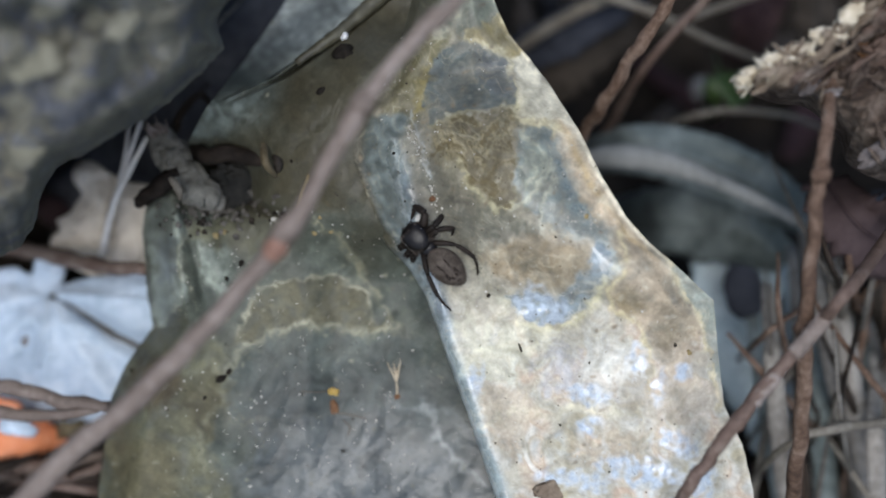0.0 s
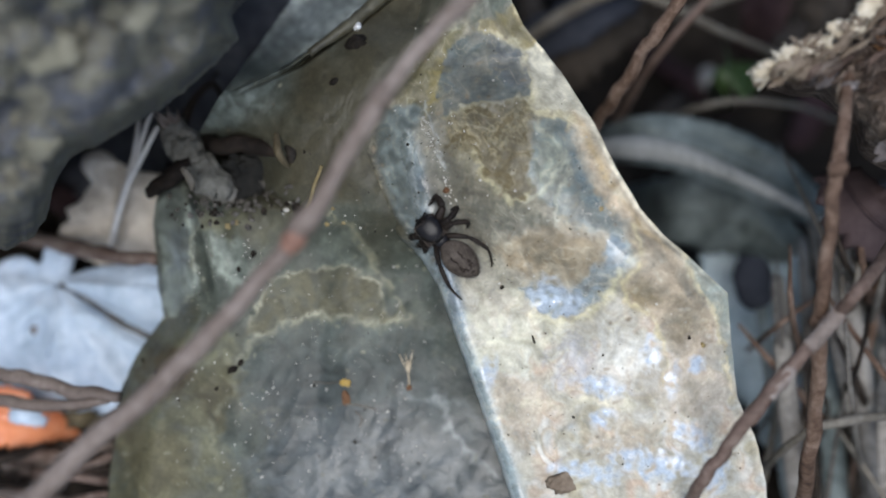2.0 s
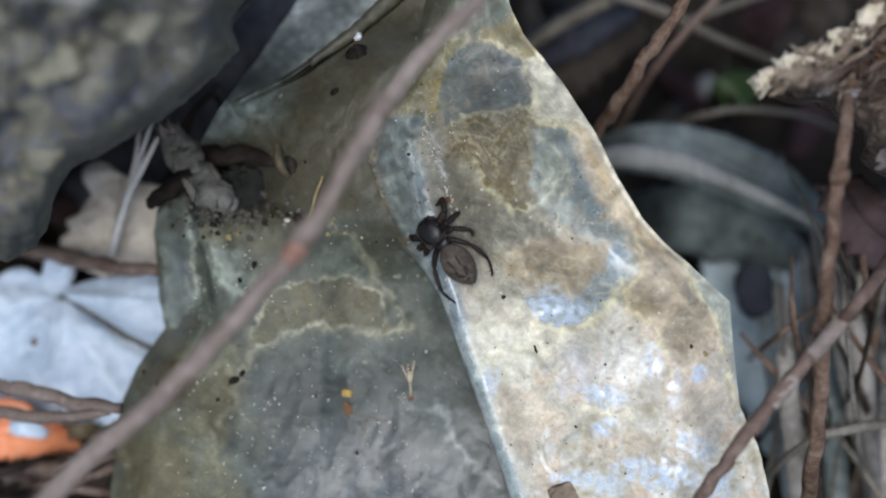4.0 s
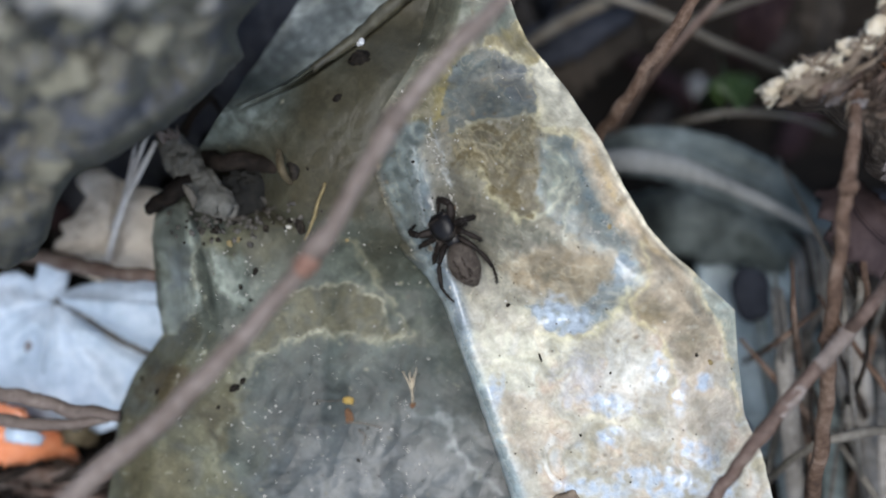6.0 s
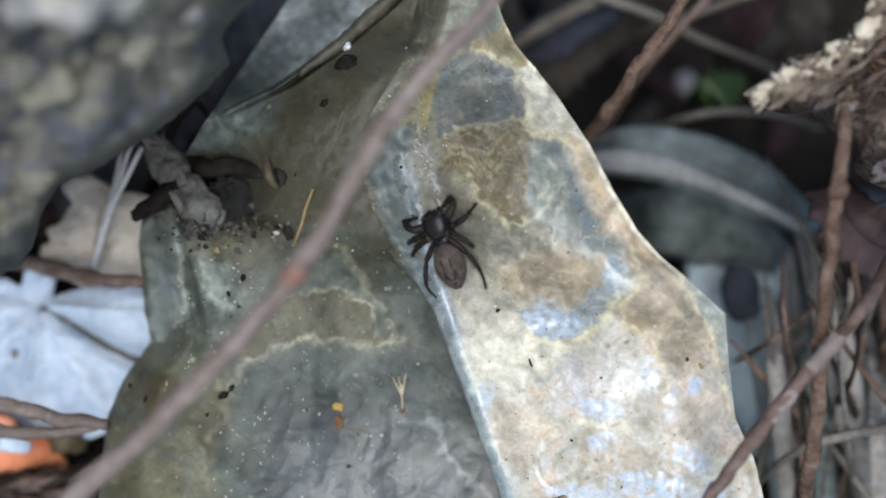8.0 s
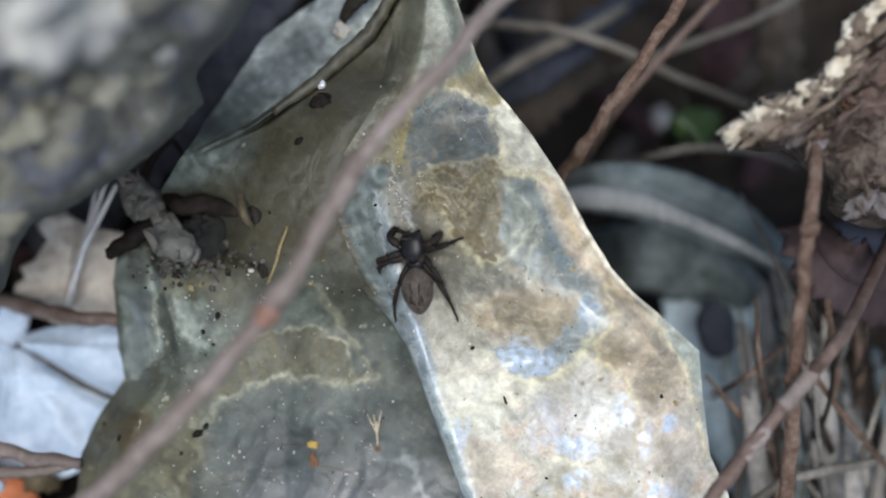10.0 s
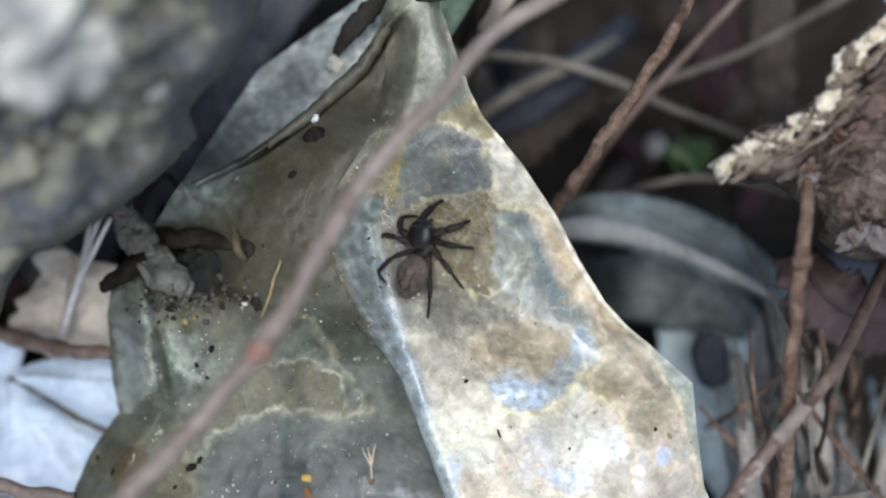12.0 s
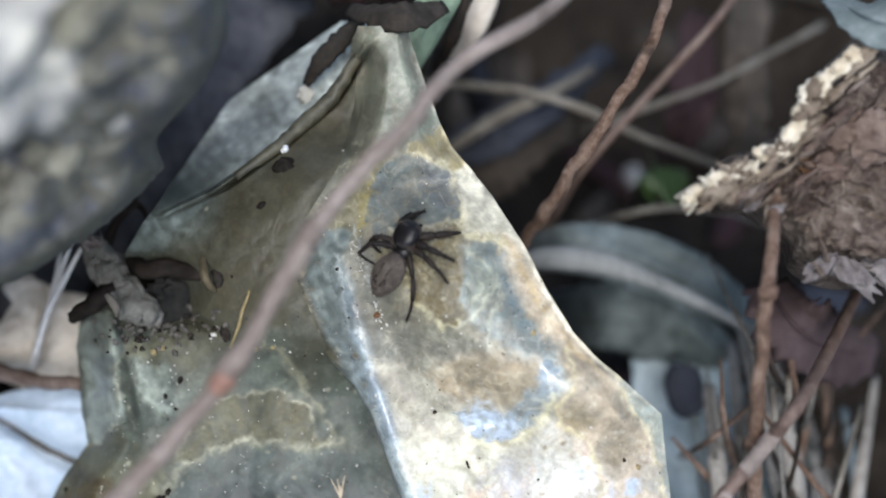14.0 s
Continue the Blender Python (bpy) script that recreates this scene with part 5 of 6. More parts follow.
for i in range(13):
    u, v = 1400 + 22 * i + rnd.uniform(-12, 12), rnd.uniform(660, 840)
    a, ln, w = radians(rnd.gauss(97, 8)), rnd.uniform(200, 330), rnd.uniform(11, 26)
    du, dv = ln * math.cos(a), -ln * math.sin(a)
    d = rnd.uniform(1.14, 1.27)
    rows = [(u - du, v - dv, on_ground(u - du, v - dv, 0.001), w * 0.6), (u - 0.4 * du, v - 0.4 * dv, d + 0.02, w), (u + 0.3 * du, v + 0.3 * dv, d, w), (u + du, v + dv, d + rnd.uniform(0.06, 0.14), w * 0.6)]
    tagged(leaf("leaf_strip", "dry grey-brown leaf strip leaning in the litter", rows, DRY_BLADE if i % 4 else GREY_LEAF, "leaf strip", steps=7, across=6, cup=0.5, ragged=0.15, seed=i * 2.3), group="leaf strips")


def rotten_wood():
    root = tagged(new("rotten_wood"), "decayed brown wood fragment with a pale frayed edge", "wood fragment")
    slope = Vector((0.80, -0.60))

    def face(u, v, s):
        up = (v - 160) * slope.x - (u - 1352) * slope.y
        d = 0.872 + 0.00012 * max(0.0, up) + 0.10 * s ** 4 + 0.00008 * max(0.0, u - 1500)
        d += 0.016 * nz(u / 60, v / 52, 2.0) + 0.012 * abs(nz(u / 34 + v / 60, v / 24 - u / 90, 6.0)) + 0.006 * nz(u / 13, v / 11, 4.0)
        return d + 0.018 * math.exp(-((up - 95) / 16) ** 2)
    outline = [(1348, 161), (1390, 132), (1430, 100), (1478, 92), (1502, 70), (1532, 56), (1556, 30), (1574, 2), (1584, -38), (1612, -60), (1640, -84), (1668, -112), (1740, -128), (1900, -110), (1990, 60), (1950, 320), (1800, 372), (1716, 336), (1652, 340), (1590, 330), (1546, 306), (1530, 266), (1502, 230), (1466, 204), (1412, 198), (1372, 182)]
    part("core", outlined(outline, (1620, 130), face, 34, 9, 0.02, 3.0, skirt=((0.97, 1.03), (0.9, 1.15))), ROT_WOOD, root)
    r = random.Random(2)
    edge = [(1356, 160), (1392, 138), (1432, 112), (1478, 102), (1530, 68), (1574, 12), (1588, -30), (1640, -76), (1690, -108)]

    def on_edge(t, down):
        k = min(int(t), len(edge) - 2)
        a, b = Vector(edge[k]), Vector(edge[k + 1])
        p = a + (b - a) * (t - k)
        return p.x + down * 0.6, p.y + down * 0.8
    # crumbling pale lumps along the upper edge
    for i in range(72):
        t, down = r.uniform(0, len(edge) - 1.01), abs(r.gauss(0, 9))
        u, v = on_edge(t, down)
        w = r.uniform(5, 14) * (0.8 + 0.05 * t)
        part("crust", laid(lump(1.0, (w * 1.5 * PX, w * PX, 0.8 * w * PX), 0.7, i * 1.9, 3, 2.2), facing(u, v, 0.876 + 0.0004 * down + r.uniform(-0.004, 0.006), r.gauss(38, 22))), FIBRE if down < 14 and (t < 1.5 or i % 3) else ROT_TAN, root)
    # fibres that run along the grain below it
    for i in range(60):
        t = r.uniform(0.9, len(edge) - 1.2)
        down = r.uniform(14, min(80, 20 + 22 * t))
        u, v = on_edge(t, down)
        ln, w = r.uniform(14, 40), r.uniform(3, 8)
        rows = [(u + ln * k * slope.x + r.uniform(-3, 3), v + ln * k * slope.y + r.uniform(-3, 3)) for k in (-1, -0.3, 0.4, 1)]
        part("fibre", rod([(a, b, face(a, b, 0.4) - 0.006 - 0.003 * (k in (1, 2)), w * (0.4 if k in (0, 3) else 1)) for k, (a, b) in enumerate(rows)], 4, 6, 0.5, i), ROT_TAN if down < 48 else ROT_RED if i % 3 else ROT_WOOD, root)
    # splinters that stick out
    for i in range(36):
        if i < 22:
            u, v = on_edge(r.uniform(0, 3.2), r.uniform(-2, 22))
            a = radians(r.choice([r.gauss(50, 18), r.gauss(120, 25)]))
        else:
            u, a = r.uniform(1440, 1700), r.uniform(0, 6.28)
            v = r.uniform(130, 185 if u < 1500 else 225 if u < 1560 else 300)
        ln, w = r.uniform(10, 30), r.uniform(1.8, 4.5)
        d = face(u, v, 0.5)
        part("splinter", rod([(u - 0.8 * ln * math.cos(a), v + 0.8 * ln * math.sin(a), d, w), (u, v, d - 0.01, w * 1.2), (u + ln * 0.6 * math.cos(a), v - ln * 0.6 * math.sin(a), d - 0.014, w * 0.7), (u + ln * math.cos(a + 0.08), v - ln * math.sin(a + 0.08), d - 0.012, 0.8)], 3, 6, 0.6, i), FIBRE if i < 18 else ROT_TAN if i % 3 == 0 else ROT_WOOD, root)
    part("tip", rod([(1342, 161, 0.905, 3), (1362, 155, 0.89, 9), (1395, 146, 0.88, 14), (1440, 138, 0.876, 16)], 6, 10, 0.6, 4.0), FIBRE, root, "pale frayed tip")
    for u, v, ru, rv, mat in ((1690, 60, 60, 44, ROT_RED), (1620, 110, 34, 24, ROT_RED), (1580, 104, 18, 12, RUST_FLAKE), (1640, 190, 46, 30, ROT_WOOD), (1600, 290, 30, 14, ROT_GREY), (1660, 305, 44, 18, ROT_GREY), (1720, 300, 50, 24, ROT_GREY), (1690, 240, 50, 30, ROT_WOOD), (1540, 160, 24, 16, ROT_WOOD), (1480, 165, 22, 14, ROT_GREY), (1520, 186, 16, 9, ROT_GREY)):
        part("knob", laid(lump(1.0, (ru * PX, rv * PX, 0.5 * rv * PX), 0.6, u * 0.1, 4, 2.0), facing(u, v, face(u, v, 0.4), r.uniform(-40, 40))), mat, root)
    return root


rotten_wood()

# beyond the sheet's neck
leaf("strap_leaf", "long green-grey leaf blade by the sheet's neck", [(870, -60, 1.10, 22), (905, -140, 1.07, 34), (950, -230, 1.06, 36), (1000, -330, 1.2, 24)], material("green_grey_leaf", [(0.10, 0.14, 0.10), (0.20, 0.27, 0.19), (0.32, 0.40, 0.30)], 900, 120, 0.5, 0.4, 0.4), steps=7, across=7, cup=0.4)
leaf("strap_leaf", "pale tan strip of dry leaf", [(945, -60, 1.22, 16), (985, -130, 1.15, 26), (1020, -220, 1.16, 24), (1050, -340, 1.3, 14)], TAN_LEAF, steps=7, across=6, cup=0.4)
twig("dark_stick", "dark stick crossing behind the sheet's neck", [(920, -40, 1.2, 12), (950, -120, 1.1, 13), (985, -220, 1.1, 12), (1010, -360, 1.3, 10)], DARK_TWIG, steps=7, rough=0.3, seed=31.0)
leaf("dark_leaf", "dark brown leaf behind the sheet's neck", [(600, -260, 1.36, 60), (740, -250, 1.25, 80), (880, -270, 1.22, 80), (1010, -300, 1.36, 50)], MAROON, steps=8, across=9, ragged=0.5, cup=0.3, wave=0.3, seed=7.0)


leaf("dark_scrap", "dark curled leaf scrap caught in the pleat", [(690, -30, 1.07, 7), (715, -70, 1.05, 16), (750, -110, 1.045, 18), (795, -150, 1.06, 8)], DARK_LEAF, "leaf scrap", steps=7, across=7, cup=0.7, ragged=0.3)


leaf("dark_leaf", "dark decayed leaf over the sheet's gathered neck", [(765, -168, 1.05, 12), (815, -158, 1.0, 24), (875, -156, 0.985, 28), (940, -172, 1.03, 12)], DARK_LEAF, "leaf scrap", steps=7, across=8, cup=0.4, ragged=0.3, wave=0.4, seed=5.5)
leaf("grey_leaf", "pale grey-green leaf lying on the rotten wood", [(1636, -196, 0.92, 26), (1690, -168, 0.88, 44), (1760, -150, 0.88, 52), (1860, -140, 0.98, 40)], GREY_LEAF, steps=7, across=8, cup=0.3, ragged=0.15, wave=0.4, seed=2.5)


# ---- crumbs on the sheet ----
def sheet_depth(u, v):
    return flap_depth(u, v) if u > along(FLAP_L, v) + 4 else panel_depth(u, v)


def crumb(name, label, category, u, v, ru, rv, high, mat, turn=0.0, seed=0.0, rough=0.3, group=""):
    ob = part(name, lump(1.0, (ru * PX, rv * PX, high * PX), rough, seed, 3, 1.6), mat)
    ob.matrix_world = facing(u, v, sheet_depth(u, v) - high * 0.35 * PX / REACH, turn)
    return tagged(ob, label, category, group)


crumb("white_grain", "white grain of grit on the sheet", "grain", 654, 80, 8, 8, 14, WHITE_GRAIN)
crumb("white_grain", "cream crumb by the pleat", "grain", 692, -12, 15, 20, 14, PALE_STONE, 30, 4.0, 0.5)
crumb("dark_dropping", "dark brown crumb on the sheet", "crumb", 652, 108, 19, 14, 9, CRUMB, 10, 3.0, 0.5)
crumb("dark_dropping", "small dark crumb on the sheet", "crumb", 612, 176, 9, 6, 4, CRUMB, 40, 5.0)
crumb("yellow_flake", "bright yellow flake on the film", "flake", 632, 707, 11, 7, 4, YELLOW_FLAKE, -10, 1.0, 0.4)
crumb("rust_flake", "rust-brown flake below the yellow one", "flake", 633, 734, 8, 13, 3, RUST_FLAKE, 15, 2.0, 0.5)
crumb("rust_flake", "red-brown husk on the fold", "flake", 811, 368, 6, 5, 3, RUST_FLAKE, 30, 6.0, 0.4)
crumb("seed", "black seed in the film's crease", "seed", 548, 398, 10, 17, 8, CRUMB, 12, 7.0)
crumb("white_grain", "pale grain beside the seed", "grain", 528, 402, 6, 4, 4, PALE_STONE, 0, 8.0)
crumb("clay_lump", "brown lump of dried clay on the flap", "clay lump", 1022, 882, 28, 17, 9, ROT_TAN, 15, 9.0, 0.7)
for i, (u, v, r) in enumerate(((743, 287, 4.5), (910, 538, 5.5), (470, 480, 9), (444, 507, 7), (462, 530, 5), (434, 684, 13), (448, 672, 9), (1241, 627, 5), (1037, 768, 4), (578, 712, 4), (405, 718, 6), (300, 690, 8), (275, 668, 7), (650, 812, 5), (762, 372, 3), (685, 440, 3), (560, 300, 4), (380, 432, 5))):
    crumb("dark_speck", "tiny dark speck of dirt on the film", "speck", u, v, 0.75 * r, r * 0.55, r * 0.5, CRUMB, i * 40, i * 1.3, 0.4, "dirt specks")
crumb("dark_speck", "tiny dark sliver on the silt", "speck", 966, 631, 2, 8, 2, CRUMB, 20, 1.0, 0.3, "dirt specks")
for i, (u, v, r) in enumerate(((425, 432, 7), (440, 425, 5), (600, 427, 5), (610, 400, 4), (630, 425, 4), (1085, 400, 5), (1265, 640, 5))):
    crumb("ochre_crumb", "tiny ochre crumb on the film", "crumb", u, v, r, r * 0.8, r * 0.5, OCHRE, i * 50, i, 0.4, "ochre crumbs")


def lying(rows, lift=2.0):
    return [(u, v, sheet_depth(u, v) - lift * PX / REACH, r) for u, v, r in rows]


twig("fibre", "yellowish plant fibre on the film", lying([(590, 325, 2.5), (580, 355, 3.2), (570, 390, 3), (556, 425, 2)], 3), OCHRE, "fibre", steps=6, sides=6)
twig("hair", "pale hair by the yellow flake", lying([(575, 706, 1.2), (600, 708, 1.2), (624, 706, 1.2)], 2), STRAW, "hair", steps=5, sides=5)
twig("hair", "pale curved hair below the rust flake", lying([(632, 745, 1.3), (660, 748, 1.3), (690, 755, 1.2)], 2), STRAW, "hair", steps=5, sides=5)
twig("hair", "pale short hair on the film", lying([(650, 758, 1.3), (662, 770, 1.5), (658, 785, 1.2)], 2), STRAW, "hair", steps=5, sides=5)


def grass_floret():
    root = tagged(new("grass_floret"), "tiny dry forked grass floret on the film", "floret")
    part("stem", rod(lying([(745, 712, 1.5), (744, 690, 1.6), (744, 668, 1.4)], 4), 5, 6), FIBRE, root)
    for u, v in ((727, 655), (752, 650), (739, 656)):
        part("awn", rod(lying([(744, 690, 1.4), ((u + 744) / 2, (v + 688) / 2, 1.5), (u, v, 0.6)], 5), 5, 6), FIBRE, root)
    part("husk", laid(lump(1.0, (6 * PX, 5 * PX, 4 * PX), 0.4), facing(746, 716, sheet_depth(746, 716))), RUST_FLAKE, root, "rusty husk")


grass_floret()


def silt_grains():
    """Loose pale silt grains; the first two clusters stand in for glints on the film."""
    r = random.Random(9)
    bm = bmesh.new()
    for i in range(900):
        # glints of the film, added as two clusters of pale grains
        if i < 60:
            u, v = r.gauss(1085, 14), r.gauss(405, 13)
        elif i < 130:
            s = r.random()
            u, v = 768 + 55 * s + r.gauss(0, 4), 240 + 150 * s + r.gauss(0, 6)
        elif i < 480:
            u, v = r.uniform(320, 760), r.uniform(380, 890)
        else:
            u, v = r.uniform(720, 1340), r.uniform(80, 890)
        if not along(PANEL_L, v) + 40 < u < along(FLAP_R, v) - 20 or abs(u - along(FLAP_L, v)) < 6:
            continue
        size = min(r.lognormvariate(0.1, 0.45), 2.6) * PX
        m = facing(u, v, sheet_depth(u, v), r.uniform(0, 360)) @ Matrix.Diagonal((size * r.uniform(0.7, 1.6), size, size * 0.7, 1))
        bmesh.ops.create_icosphere(bm, subdivisions=1, radius=1, matrix=m)
    ob = part("silt_grains", bm, PALE_STONE)
    return tagged(ob, "loose pale silt grains on the film", "silt", kind="stuff")



def dirt_grains():
    """Dark grit scattered over the film."""
    r = random.Random(19)
    bm = bmesh.new()
    for i in range(420):
        u, v = (r.uniform(300, 780), r.uniform(250, 890)) if i % 3 else (r.uniform(720, 1340), r.uniform(100, 890))
        if not along(PANEL_L, v) + 40 < u < along(FLAP_R, v) - 20 or abs(u - along(FLAP_L, v)) < 6:
            continue
        size = min(r.lognormvariate(-0.15, 0.45), 2.4) * PX
        m = facing(u, v, sheet_depth(u, v), r.uniform(0, 360)) @ Matrix.Diagonal((size * r.uniform(0.8, 1.8), size, size * 0.6, 1))
        bmesh.ops.create_icosphere(bm, subdivisions=1, radius=1, matrix=m)
    return tagged(part("dirt_grains", bm, CRUMB), "fine dark grit on the film", "grit", kind="stuff")


silt_grains()
dirt_grains()


# ---- the jumping spider ----
LEGS = {"L1": (-0.75, 1.9), "L2": (-0.80, 1.45), "L3": (-0.72, 1.0), "L4": (-0.5, 0.55), "R1": (0.75, 1.9), "R2": (0.80, 1.45), "R3": (0.72, 1.0), "R4": (0.5, 0.55)}
BONES = {"1": (1.45, 1.35, 1.15), "2": (1.35, 1.3, 1.3), "3": (1.45, 1.35, 1.55), "4": (2.0, 2.0, 2.2)}
# the way in which each leg arches: outwards, forwards, up
ARCH = {"L1": (1.0, 0.25, 0.5), "L2": (0.75, -0.1, 0.7), "L3": (0.15, 0.35, 1.0), "L4": (0.1, 0.3, 0.9), "R1": (1.0, 0.25, 0.5), "R2": (0.75, -0.1, 0.7), "R3": (0.15, 0.35, 1.0), "R4": (0.6, 0.45, 0.8)}


def ovoid(rx, ry, rz, shape=lambda c: c, sub=4):
    bm = bmesh.new()
    bmesh.ops.create_icosphere(bm, subdivisions=sub, radius=1)
    for v in bm.verts:
        c = shape(v.co.copy())
        v.co = Vector((c.x * rx, c.y * ry, c.z * rz)) * MM
    return bm


def bone(length, r0, r1, swell=0.25, hairs=0, seed=0, bow=0.0):
    """A leg piece along y, swollen in the middle, with bristles."""
    bm = bmesh.new()
    n = 9
    pts = [Vector((0, length * i / n, bow * length * math.sin(math.pi * i / n))) * MM for i in range(n + 1)]
    rad = [(r0 + (r1 - r0) * i / n) * (1 + swell * math.sin(math.pi * i / n)) * MM for i in range(n + 1)]
    rad[0] *= 0.7
    tube_into(bm, pts, rad, 10, 0.12, seed)
    r = random.Random(seed)
    for _ in range(hairs):
        y, a = r.uniform(0.1, 0.95) * length, r.uniform(0, 6.28)
        w = (r0 + (r1 - r0) * y / length) * 1.05
        p = Vector((math.cos(a) * w, y, math.sin(a) * w + bow * length * math.sin(math.pi * y / length))) * MM
        tube_into(bm, [p, p + Vector((math.cos(a) * 0.16, 0.15, math.sin(a) * 0.16)) * MM], [0.014 * MM, 0.003 * MM], 3)
    return bm


def jumping_spider():
    root = tagged(new("jumping_spider"), "small dark jumping spider with grey-brown abdomen walking on the sheet", "spider")

    def box(c):
        w = 1.0 + 0.12 * smooth(c.y) - 0.18 * smooth(-c.y)
        return Vector((math.copysign(abs(c.x) ** 0.85, c.x) * w, math.copysign(abs(c.y) ** 0.85, c.y), math.copysign(abs(c.z) ** 0.75, c.z) * (1 + 0.12 * c.y)))
    head = part("cephalothorax", laid(ovoid(1.08, 1.28, 0.78, box), pose(0, 1.7 * MM, 1.1 * MM, -6)), CHITIN, root, "glossy black head and thorax")
    for x, y, z, r in ((-0.3, 2.8, 1.12, 0.24), (0.3, 2.8, 1.12, 0.24), (-0.74, 2.55, 1.34, 0.13), (0.74, 2.55, 1.34, 0.13), (-0.88, 1.9, 1.56, 0.11), (0.88, 1.9, 1.56, 0.11)):
        part("eye", laid(ovoid(r, r, r, sub=2), pose(x * MM, y * MM, z * MM)), EYE, head)
    bm = bmesh.new()
    r = random.Random(3)
    for _ in range(900):
        a, y = r.uniform(0.15, math.pi - 0.15), r.uniform(0.65, 2.7)
        side = abs(math.cos(a))
        if r.random() > 0.25 + 0.75 * side:
            continue
        p = Vector((math.cos(a) * 1.0, y, 1.0 + 0.74 * math.sin(a))) * MM
        tube_into(bm, [p, p + Vector((math.cos(a) * 0.13, -0.18, 0.07)) * MM], [0.020 * MM, 0.004 * MM], 3)
    part("hairs", bm, HAIRY, head, "short grey hairs")
    part("waist", laid(ovoid(0.82, 0.85, 0.55, sub=3), pose(0, 0.55 * MM, 0.85 * MM)), CHITIN, root)
    abdomen = part("abdomen", ovoid(1.28, 1.92, 1.0, lambda c: Vector((c.x * (1 + 0.12 * c.y - 0.18 * c.y * c.y), c.y, c.z))), HAIRY, root, "oval grey-brown hairy abdomen")
    for v in abdomen.data.vertices:
        v.co.y -= 1.85 * MM
    for x, y, a, w, h in ((-0.34, -1.55, 8, 0.10, 0.42), (0.34, -1.55, -8, 0.10, 0.42), (-0.42, -2.35, -14, 0.15, 0.36), (0.42, -2.35, 14, 0.15, 0.36), (-0.2, -2.75, 20, 0.12, 0.22), (0.2, -2.75, -20, 0.12, 0.22), (0.0, -3.2, 0, 0.2, 0.12)):
        z = math.sqrt(max(0.02, 1 - (x / 1.2) ** 2 - ((y + 1.85) / 1.92) ** 2)) * 1.0
        part("mark", laid(lump(1.0, (w * MM, h * MM, 0.05 * MM), 0.6, x + y, 3, 2.4), pose(x * MM, y * MM, (z - 0.022) * MM, 24 * (y + 1.85) / 1.5 * -1, 30 * x, a)), PATTERN, abdomen, "dark brown mark")
    bm = bmesh.new()
    for _ in range(1500):
        a, t = r.uniform(0, math.pi), r.uniform(-0.97, 0.97)
        w = math.sqrt(1 - t * t)
        p = Vector((math.cos(a) * 1.28 * w * (1 + 0.12 * t - 0.18 * t * t), 1.92 * t - 1.85, math.sin(a) * w)) * MM
        tube_into(bm, [p, p + Vector((math.cos(a) * 0.07 * w, -0.13, 0.05 + 0.03 * math.sin(a))) * MM], [0.013 * MM, 0.003 * MM], 3)
    part("hairs", bm, HAIRY, abdomen, "short grey-brown hairs")
    part("spinneret", laid(ovoid(0.2, 0.25, 0.16, sub=2), pose(0, -3.6 * MM, -0.15 * MM)), LEG, abdomen)
    for x in (-0.34, 0.34):
        part("pedipalp", laid(bone(0.6, 0.14, 0.13, 0.3, 12, 5), pose(x * MM, 2.6 * MM, 0.65 * MM, -42, 0, -x * 40)), LEG, root)
    legs = {}
    for key in LEGS:
        l1, l2, l3 = BONES[key[1]]
        big = {"1": 1.5, "2": 1.3, "3": 1.2, "4": 1.0}[key[1]]
        seed = ord(key[0]) + int(key[1])
        upper = part("leg", bone(l1, 0.19 * big, 0.17 * big, 0.35, 60, seed, 0.05), LEG, root)
        shin = part("shin", bone(l2, 0.17 * big, 0.14 * big, 0.25, 60, 2 * seed, 0.05), LEG, upper)
        tip = part("foot", bone(l3, 0.125 * big, 0.05 * big, 0.1, 50, 3 * seed, 0.04), LEG, upper)
        legs[key] = (upper, shin, tip)
    return root, abdomen, legs


SPIDER, ABDOMEN, SPIDER_LEGS = jumping_spider()

# seconds, bearing of the waist, headings of the front body and of the abdomen
STEPS = ((0, 813, 461, 46, 46), (0.5, 812, 461, 46, 46), (1, 811, 464, 45, 47), (1.5, 811, 463, 43, 48), (2, 810, 463, 42, 48), (2.5, 809, 455, 43, 45), (3, 810, 450, 45, 40), (3.5, 812, 452, 44, 41), (4, 814, 451, 43, 40), (5.2, 824, 438, 37, 33), (6.5, 822, 428, 30, 25), (7, 823, 425, 24, 21), (7.5, 822, 425, 22, 23), (8.8, 820, 412, 12, 12), (10, 817, 397, 6, 4), (10.5, 821, 376, 3, -6))
STEPS += ((11, 827, 351, -3, -15), (11.5, 831, 341, 2, -25), (12, 842, 318, -6, -30), (12.5, 844, 317, -9, -31), (13, 853, 299, -12, -31), (13.5, 854, 292, -15, -30), (14, 859, 269, -21, -32))

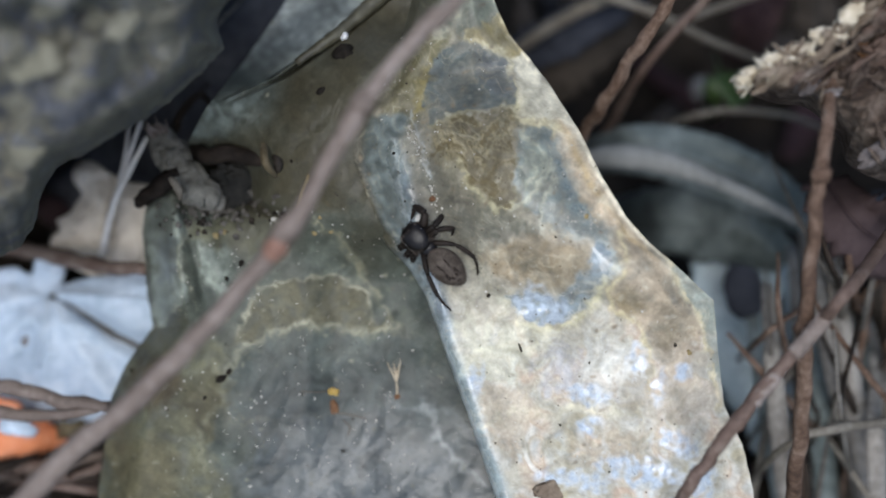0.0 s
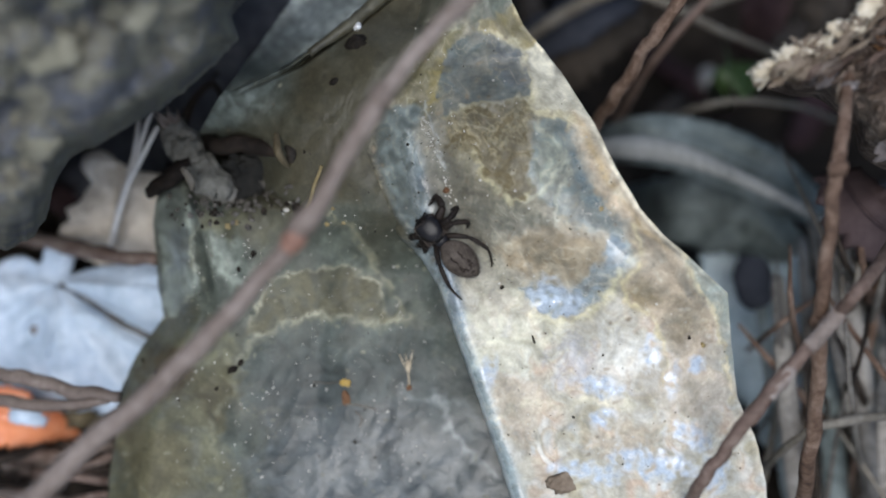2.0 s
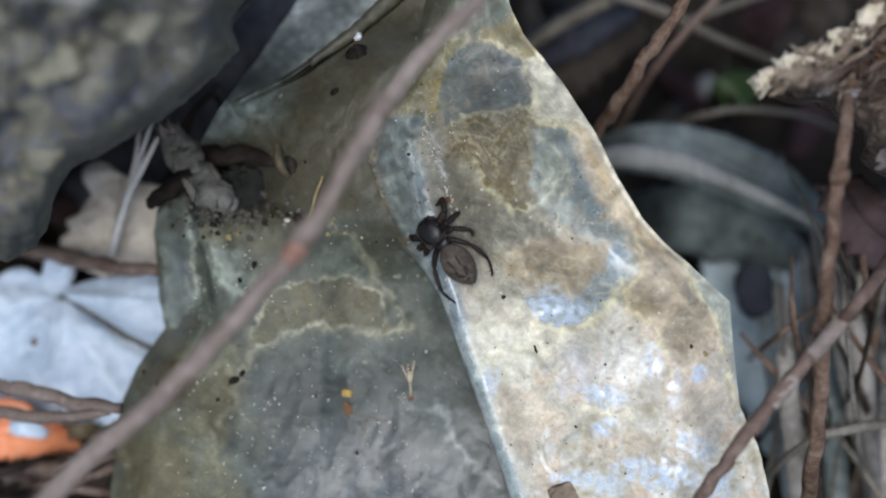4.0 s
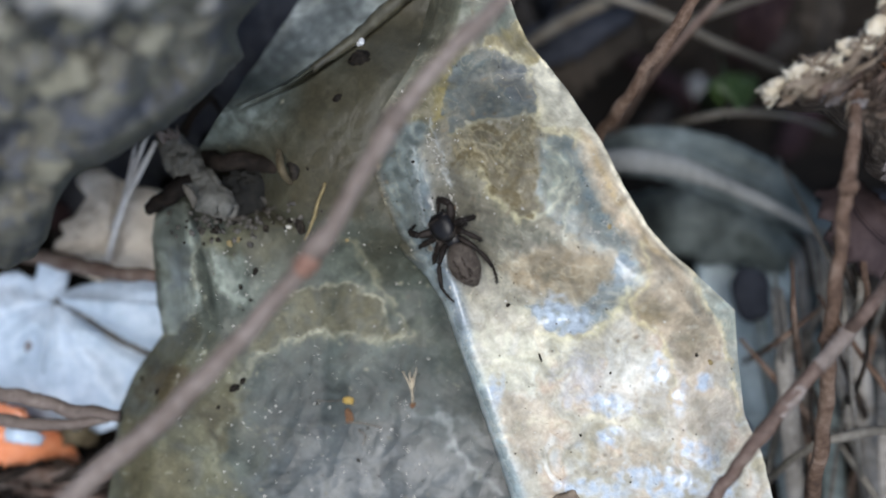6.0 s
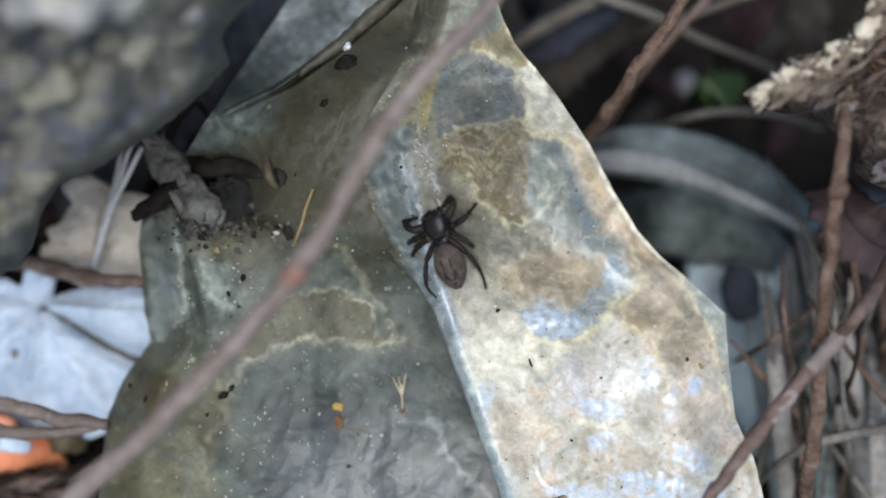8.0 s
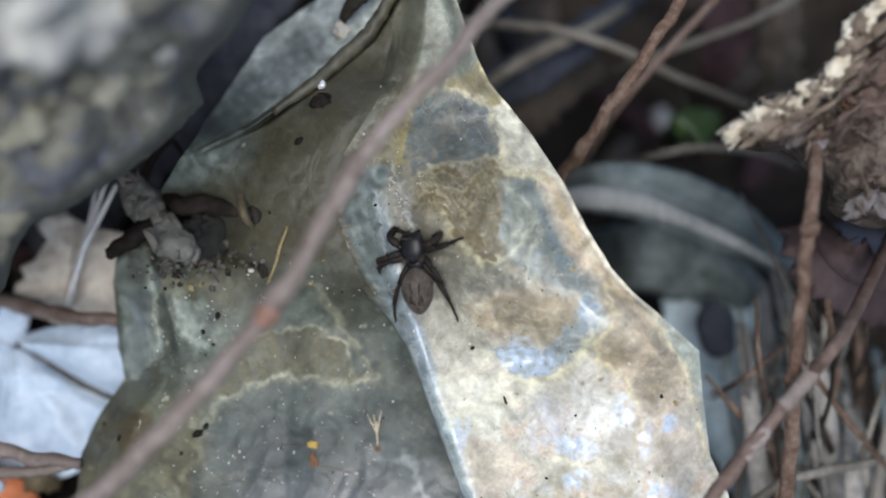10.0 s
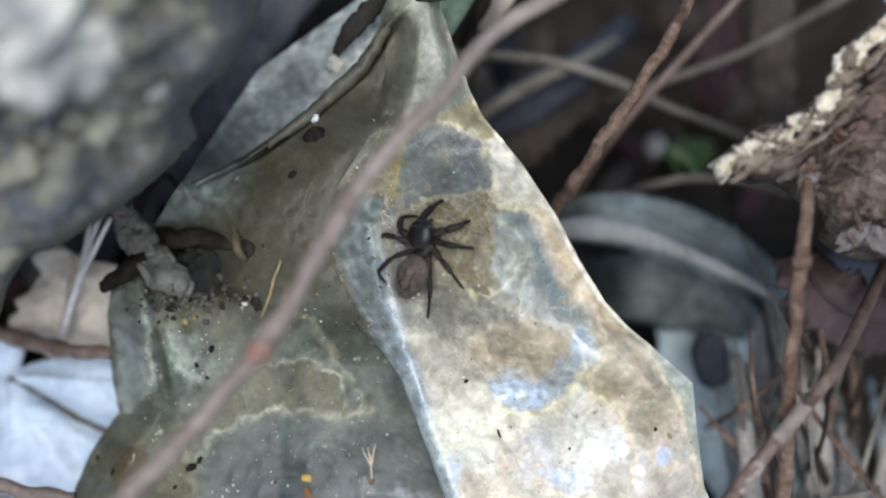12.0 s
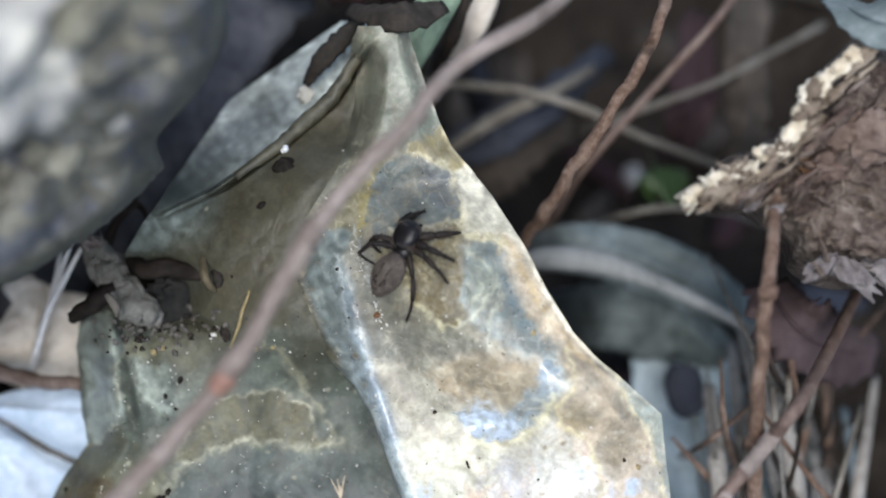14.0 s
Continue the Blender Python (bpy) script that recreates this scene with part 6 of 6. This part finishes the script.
# the bearings at which the feet stand
FEET = {
    0: {"L1": (740, 458), "L2": (751, 489), "L3": (778, 515), "L4": (844, 565), "R1": (774, 404), "R2": (820, 404), "R3": (845, 432), "R4": (891, 502)},
    1.5: {"L1": (743, 458), "L2": (751, 486), "L3": (778, 514), "L4": (844, 563), "R1": (774, 402), "R2": (819, 404), "R3": (844, 434), "R4": (892, 502)},
    3: {"L1": (744, 435), "L2": (749, 467), "L3": (772, 497), "L4": (828, 553), "R1": (791, 379), "R2": (823, 398), "R3": (855, 435), "R4": (892, 503)},
    4: {"L1": (742, 431), "L2": (748, 467), "L3": (772, 497), "L4": (825, 549), "R1": (791, 377), "R2": (823, 397), "R3": (856, 431), "R4": (890, 502)},
    6.5: {"L1": (753, 393), "L2": (747, 435), "L3": (775, 489), "L4": (812, 528), "R1": (788, 376), "R2": (841, 386), "R3": (861, 426), "R4": (889, 502)},
    7.5: {"L1": (765, 383), "L2": (748, 432), "L3": (756, 455), "L4": (808, 519), "R1": (804, 365), "R2": (864, 352), "R3": (866, 427), "R4": (889, 502)},
    10: {"L1": (800, 338), "L2": (749, 387), "L3": (751, 406), "L4": (777, 491), "R1": (840, 340), "R2": (900, 340), "R3": (859, 428), "R4": (887, 495)},
    11: {"L1": (853, 262), "L2": (791, 275), "L3": (752, 334), "L4": (770, 451), "R1": (884, 289), "R2": (924, 305), "R3": (911, 382), "R4": (845, 435)},
    12: {"L1": (881, 212), "L2": (829, 248), "L3": (767, 283), "L4": (771, 363), "R1": (919, 255), "R2": (925, 303), "R3": (910, 380), "R4": (843, 434)},
    12.5: {"L1": (881, 212), "L2": (829, 248), "L3": (767, 283), "L4": (771, 363), "R1": (919, 255), "R2": (925, 303), "R3": (910, 380), "R4": (843, 434)},
    13.2: {"L1": (898, 206), "L2": (850, 243), "L3": (808, 272), "L4": (773, 375), "R1": (924, 267), "R2": (952, 286), "R3": (912, 390), "R4": (866, 392)},
    14: {"L1": (913, 175), "L2": (882, 176), "L3": (819, 258), "L4": (813, 281), "R1": (963, 223), "R2": (948, 272), "R3": (937, 311), "R4": (862, 379)},
}


def at_time(rows, t):
    for a, b in zip(rows, rows[1:]):
        if t <= b[0]:
            s = (t - a[0]) / (b[0] - a[0])
            return [p + (q - p) * s for p, q in zip(a, b)]
    return list(rows[-1])


def foot_at(key, t):
    """The bearing at which a foot stands."""
    return at_time([(k, *FEET[k][key]) for k in sorted(FEET)], t)[1:]


def turned(y, up):
    """A turn that lays y along y and z near up."""
    y = y.normalized()
    x = y.cross(up).normalized()
    return Matrix((x, y, x.cross(y))).transposed().to_4x4()


def stance(u, v, heading):
    """The spider's pose on the flap, leaning with it."""
    near = [spot(a, b, flap_depth(max(a, along(FLAP_L, b) + 40), b)) for a, b in ((u - 55, v), (u + 55, v), (u, v - 55), (u, v + 55))]
    normal = (near[1] - near[0]).cross(near[2] - near[3]).normalized()
    normal = (normal * 0.7 - AHEAD * 0.3).normalized()
    a = radians(heading)
    y = UP * math.cos(a) - Vector((1, 0, 0)) * math.sin(a)
    x = y.cross(normal).normalized()
    return Matrix.Translation(spot(u, v, flap_depth(u, v) - 0.006)) @ Matrix((x, normal.cross(x), normal)).transposed().to_4x4()


def leg_poses(key, t, body):
    """The three pieces of a leg, arched evenly from the body to the foot on the sheet."""
    bones, side = BONES[key[1]], 1 if key[0] == "R" else -1
    base = Vector((*LEGS[key], 0.9))
    u, v = foot_at(key, t)
    way = body.inverted() @ spot(u, v, sheet_depth(u, v) - 0.004) / MM - base
    far = min(max(way.length, 0.9), sum(bones) * 0.985)
    way.normalize()

    def chain(bend):
        ends, at = [], Vector((0, 0))
        for i, length in enumerate(bones):
            at = at + length * Vector((math.cos(bend * (1 - i)), math.sin(bend * (1 - i))))
            ends.append(at.copy())
        return ends
    lo, hi = 0.0, 2.2
    for _ in range(30):
        mid = (lo + hi) / 2
        lo, hi = (mid, hi) if chain(mid)[-1].length > far else (lo, mid)
    ends = chain(lo)
    lean = math.atan2(ends[-1].y, ends[-1].x)
    x, y, z = ARCH[key]
    up = Vector((x * side, y, z))
    up = (up - way * up.dot(way)).normalized()
    knots = [Vector((0, 0, 0))]
    for e in ends:
        a = math.atan2(e.y, e.x) - lean
        knots.append((way * math.cos(a) + up * math.sin(a)) * e.length)
    turns = [turned(q - p, up) for p, q in zip(knots, knots[1:])]
    poses = [Matrix.Translation((base + p) * MM) @ m for p, m in zip(knots, turns)]
    return [poses[0], poses[0].inverted() @ poses[1], poses[0].inverted() @ poses[2]]


def motions():
    times = [s[0] for s in STEPS]
    bodies = [stance(u, v, h) for _, u, v, h, _ in STEPS]
    walk(SPIDER, list(zip(times, bodies)))
    walk(ABDOMEN, [(t, pose(0, 0.12 * MM, 1.15 * MM, 6, 0, b - h)) for t, _, _, h, b in STEPS])
    for key, pieces in SPIDER_LEGS.items():
        rows = [leg_poses(key, t, body) for t, body in zip(times, bodies)]
        for i, piece in enumerate(pieces):
            walk(piece, [(t, r[i]) for t, r in zip(times, rows)])


motions()
